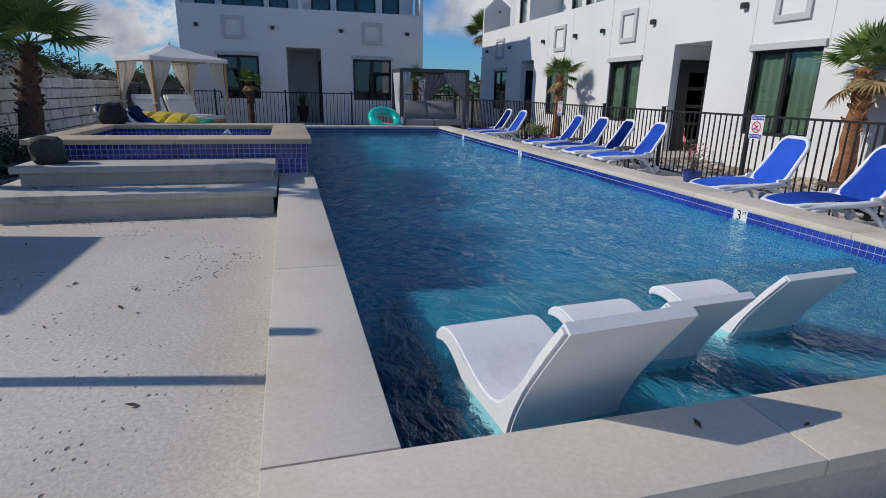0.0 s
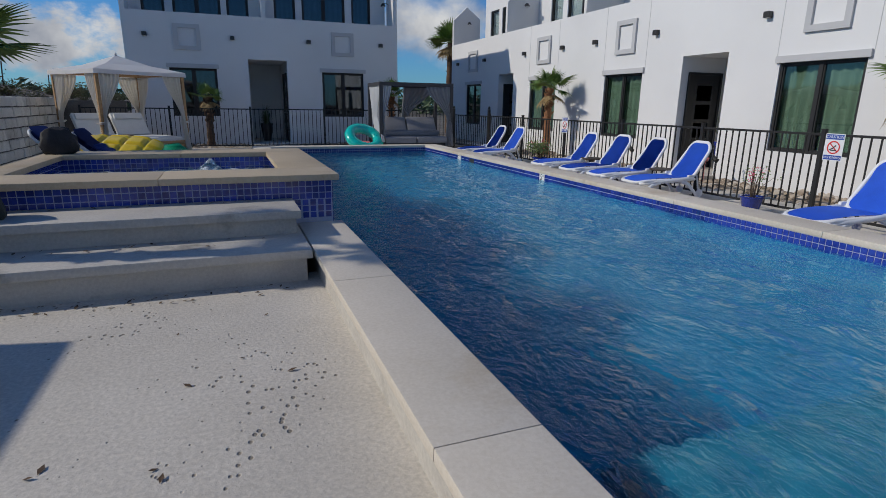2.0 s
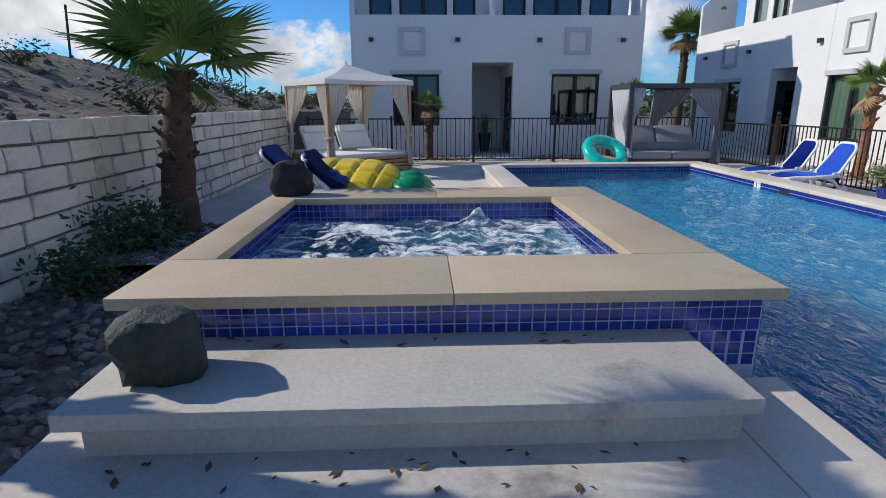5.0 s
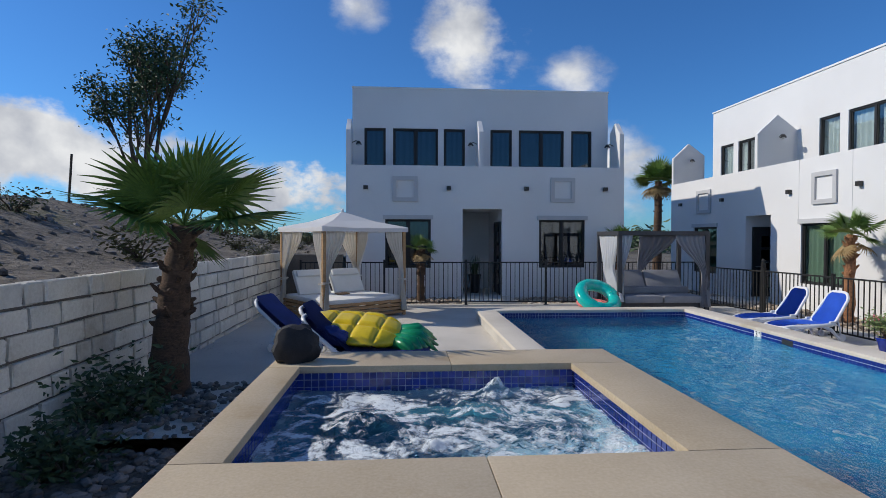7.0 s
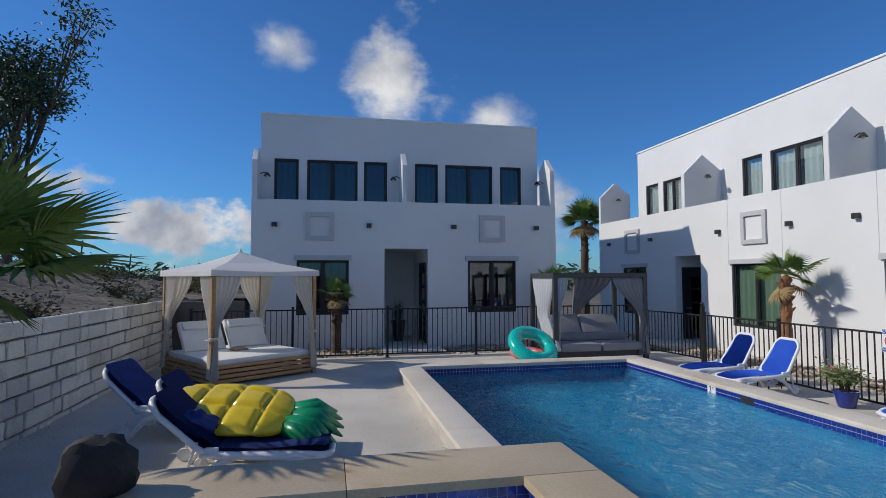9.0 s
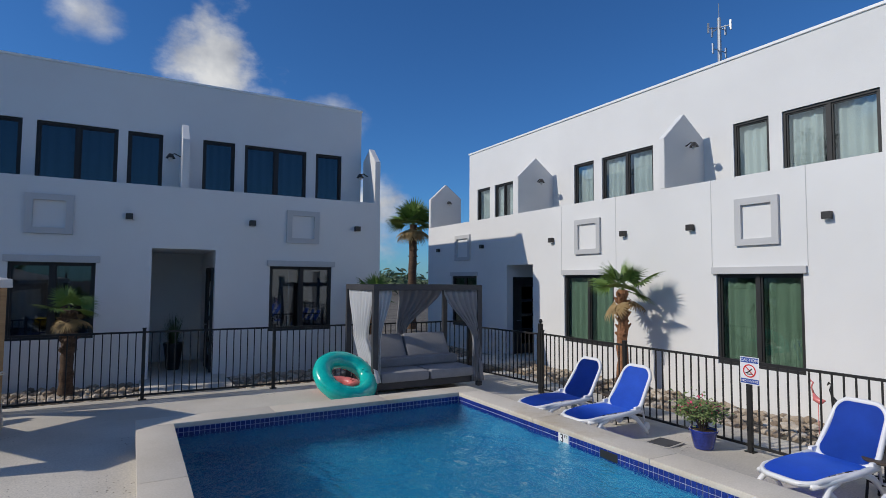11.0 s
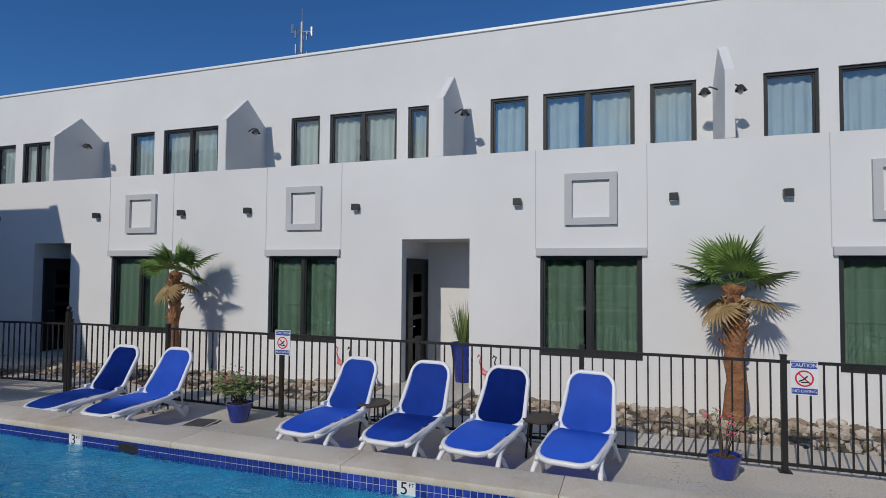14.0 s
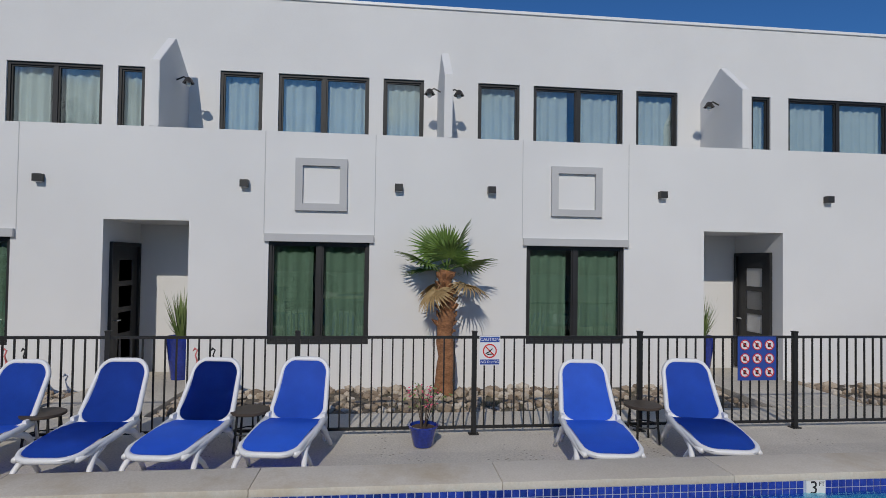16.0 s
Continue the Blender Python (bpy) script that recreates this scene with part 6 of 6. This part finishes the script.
rnd = random.Random(5)
bm = bmesh.new()
for i in range(420):
    a = rnd.uniform(-40, 62)
    d = rnd.uniform(90, 150)
    x, y = d * math.sin(radians(a)), d * math.cos(radians(a))
    c = Vector((x, y, rnd.uniform(0.3, 2.6)))
    leaf_cards(bm, c, 26, 3.2, 0.75, rnd, 0.5)
woods = part("distant_woods", bm, M_LEAF)
tagged(woods, "low line of dark green trees far off", "woods", kind="stuff")

# ---- rock beds ----
def rock_bed(name, spots, n, size, label, seed):
    """Loose stones heaped over rectangles (x0, y0, x1, y1, z)."""
    rnd = random.Random(seed)
    ico = bmesh.new()
    bmesh.ops.create_icosphere(ico, subdivisions=1, radius=1)
    co = np.array([v.co[:] for v in ico.verts])
    fc = np.array([[v.index for v in f.verts] for f in ico.faces])
    ico.free()
    area = [(s[2] - s[0]) * (s[3] - s[1]) for s in spots]
    gen = np.random.default_rng(seed)
    V, Fc, base = [], [], 0
    for s, ar in zip(spots, area):
        for _ in range(int(n * ar / sum(area))):
            r = size * gen.uniform(0.55, 1.35)
            q = co * (1 + gen.uniform(-0.16, 0.16, co.shape)) * r * gen.uniform((0.8, 0.6, 0.45), (1.3, 1.0, 0.75))
            a = gen.uniform(0, 6.28)
            c, t = math.cos(a), math.sin(a)
            q = q @ np.array(((c, t, 0), (-t, c, 0), (0, 0, 1)))
            q += (gen.uniform(s[0], s[2]), gen.uniform(s[1], s[3]), s[4] + r * gen.uniform(0.0, 0.5))
            V.append(q)
            Fc.append(fc + base)
            base += len(co)
    me = bpy.data.meshes.new(name)
    me.from_pydata(np.concatenate(V).tolist(), [], np.concatenate(Fc).tolist())
    ob = new(name, me)
    return tagged(ob, label, "rocks", kind="stuff")


def isle_material(name, stops, rough):
    m, n, l, b = nodes(name)
    g = n.new("ShaderNodeNewGeometry")
    c = ramp_of(n, l, g.outputs["Random Per Island"], stops).outputs[0]
    t = noise_tex(n, l, 30, 5, 0.6)
    f = ramp_of(n, l, t.outputs[0], ((0.3, (0.75, 0.75, 0.75)), (0.7, (1.1, 1.1, 1.1)))).outputs[0]
    l.new(mix_col(n, l, 1.0, c, f, "MULTIPLY"), b.inputs["Base Color"])
    b.inputs["Roughness"].default_value = rough
    bump_of(n, l, b, t.outputs[0], 0.5, 0.006)
    return m


M_PEBBLE = isle_material("mixed_river_rock", ((0.0, (0.20, 0.15, 0.11)), (0.35, (0.36, 0.28, 0.20)), (0.7, (0.50, 0.42, 0.33)), (1.0, (0.60, 0.54, 0.46))), 0.85)
M_DARKPEBBLE = isle_material("grey_gravel", ((0.0, (0.09, 0.08, 0.07)), (0.5, (0.18, 0.16, 0.14)), (1.0, (0.30, 0.27, 0.24))), 0.9)
bed_spots = [(7.8, -8, 9.42, -1.1, -0.2), (7.8, 0.5, 9.42, 9.1, -0.2), (7.8, 10.7, 9.42, 18.8, -0.2), (7.0, 20.5, 9.25, 24.5, -0.2)]
part("bed_soil", box_bm(7.75, -16, -0.45, FX - 0.002, 24.9, -0.2), M_DIRT, ground)
part("bed_soil", box_bm(-5.0, 17.96, -0.45, 7.7, BY - 0.002, -0.05), M_DIRT, ground)
part("bed_soil", box_bm(-5.1, 4.06, -0.45, -2.96, 8.09, -0.12), M_DIRT, ground)
rock_bed("river_rocks", bed_spots, 2600, 0.085, "heap of tan and brown river rocks along the wall", 3).data.materials.append(M_PEBBLE)
rock_bed("river_rocks", [(-4.8, 18.0, -0.1, BY - 0.1, -0.05), (1.6, 18.0, 5.2, BY - 0.1, -0.05)], 1100, 0.075, "bed of river rocks before the shaded block", 4).data.materials.append(M_PEBBLE)
rock_bed("gravel", [(-5.0, 4.1, -2.98, 8.1, -0.12), (-4.95, 8.1, -3.0, 10.0, 0.0)], 1500, 0.05, "dark gravel in the shaded planting bed", 6).data.materials.append(M_DARKPEBBLE)

hill_stones = rock_bed("hill_rubble", [(-9.5, 5, -5.4, 17, 0.0), (-13, 5, -9.5, 40, 0.0), (-9.5, 17, -5.4, 44, 0.0)], 2400, 0.075, "grey rubble strewn over the bare hillside", 9)
hill_stones.data.materials.append(M_DARKPEBBLE)
for v in hill_stones.data.vertices:
    v.co.z += hill_z(v.co.x, v.co.y) - 0.03

# ---- block wall ----
block_wall = thing("block_wall", "cream limestone block retaining wall in rough courses", "wall", kind="structure")
part("core", box_bm(-5.32, -8.0, -0.4, -5.03, 18.7, 1.34), M_MORTAR, block_wall)
part("core", box_bm(-5.32, 18.5, -0.4, -3.4, 18.7, 1.34), M_MORTAR, block_wall)
# Taller stretch out of view, added only to cast the broad deck shadow.
part("core", box_bm(-5.32, 2.3, 1.34, -5.03, 4.1, 2.35), M_MORTAR, block_wall)
rnd = random.Random(13)
COURSE = 0.224
kinds = {}


def block_mesh(length, depth=0.10):
    key = round(length, 2)
    if key not in kinds:
        bm = box_bm(0, 0, 0, depth, key - 0.032, COURSE - 0.028, bevel=0.016)
        for v in bm.verts:
            v.co += Vector((rnd.uniform(-1, 1), rnd.uniform(-1, 1), rnd.uniform(-1, 1))) * 0.009
        me = bpy.data.meshes.new("block")
        bm.to_mesh(me)
        bm.free()
        me.materials.append(M_BLOCK)
        kinds[key] = me
    return kinds[key]


for row in range(7):
    y = 3.2 - rnd.uniform(0, 0.4)
    z = -0.14 + row * COURSE
    while y < 18.5:
        ln = rnd.choice((0.26, 0.38, 0.46, 0.54, 0.62, 0.70))
        ln = min(ln, 18.72 - y)
        if ln > 0.08:
            share("block", block_mesh(ln), block_wall, pose(-5.09 + rnd.uniform(-0.012, 0.018), y, z))
        y += ln
y = -8.0
bm = bmesh.new()
for row in range(7):
    y = -8.0
    while y < 2.7:
        ln = rnd.choice((0.38, 0.54, 0.70))
        add_box(bm, -5.09, y, -0.14 + row * COURSE, -4.99, y + ln - 0.018, -0.14 + row * COURSE + COURSE - 0.016)
        y += ln
tagged(part("blocks", bm, M_BLOCK, block_wall), kind="stuff")

# ---- glazed tiles ----
T = 0.062


def tile_mesh(name="tile"):
    bm = box_bm(-T / 2 + 0.004, -0.006, -T / 2 + 0.004, T / 2 - 0.004, 0.0, T / 2 - 0.004, bevel=0.0)
    me = bpy.data.meshes.new(name)
    bmesh.ops.recalc_face_normals(bm, faces=bm.faces)
    bm.to_mesh(me)
    bm.free()
    me.materials.append(M_TILE)
    return me


TILE = tile_mesh()


def tile_face(owner, m, width, rows, z0, single, gaps=()):
    """Tiles on a face whose outward side is local -y; single: as parts, else joined."""
    k = int(width / T)
    rest = bmesh.new()
    for i in range(k):
        x = (i + 0.5) * width / k
        if any(a < x < b for a, b in gaps):
            continue
        for r in range(rows):
            z = z0 + (r + 0.5) * T
            if single:
                share("tile", TILE, owner, m @ pose(x, 0, z))
            else:
                add_box(rest, x - T / 2 + 0.004, -0.006, z - T / 2 + 0.004, x + T / 2 - 0.004, 0.0, z + T / 2 - 0.004)
    if not single:
        o = part("tiles", rest, M_TILE, owner, m=m)
        tagged(o, kind="stuff")
    else:
        rest.free()


spa_front = pose(OX0, OY0 - 0.002, 0, 0, 0, 0)
part("tile_bed", box_bm(OX0, OY0 - 0.003, 0.2, OX1, OY0, SPA_RIM - 0.062), M_GROUT, spa)
tile_face(spa, spa_front, OX1 - OX0 - 0.005, 3, 0.454, True)
tile_face(spa, pose(-0.15, OY0 - 0.002, 0), 0.365, 3, 0.268, True)
tile_face(spa, pose(OX1 + 0.002, OY0, 0, 0, 0, 90), OY1 - OY0, 9, 0.082, False)
band = SPA_RIM - 0.06 - 3 * T
tile_face(spa, pose(SX0, SY1 - 0.002, 0), SX1 - SX0, 3, band, True)
tile_face(spa, pose(SX0 + 0.002, SY0, 0, 0, 0, 90), SY1 - SY0, 3, band, False)
tile_face(spa, pose(SX1 - 0.002, SY1, 0, 0, 0, -90), SY1 - SY0, 3, band, False)
tile_face(spa, pose(SX1, SY0 + 0.002, 0, 0, 0, 180), SX1 - SX0, 3, band, False)
PB = RIM - 0.06 - 3 * T
part("tile_bed", box_bm(x1 - 0.012, y0 + 0.01, PB - 0.01, x1 - 0.006, y1 - 0.01, RIM - 0.06), M_GROUT, shell)
tile_face(shell, pose(x1 - 0.013, 9.6, 0, 0, 0, -90), 5.0, 3, PB, True, [(9.6 - 8.35 - 0.09, 9.6 - 8.35 + 0.09)])
tile_face(shell, pose(x1 - 0.013, y1 - 0.01, 0, 0, 0, -90), y1 - 9.6 - 0.01, 3, PB, False, [(y1 - 12.2 - 0.09, y1 - 12.2 + 0.09)])
tile_face(shell, pose(x1 - 0.013, 4.6, 0, 0, 0, -90), 4.6 - y0 - 0.01, 3, PB, False, [(4.6 - 2.55 - 0.09, 4.6 - 2.55 + 0.09)])
part("tile_bed", box_bm(x0 + 0.01, y1 - 0.012, PB - 0.01, x1 - 0.013, y1 - 0.006, RIM - 0.06), M_GROUT, shell)
tile_face(shell, pose(x0 + 0.01, y1 - 0.013, 0), x1 - x0 - 0.04, 3, PB, False)
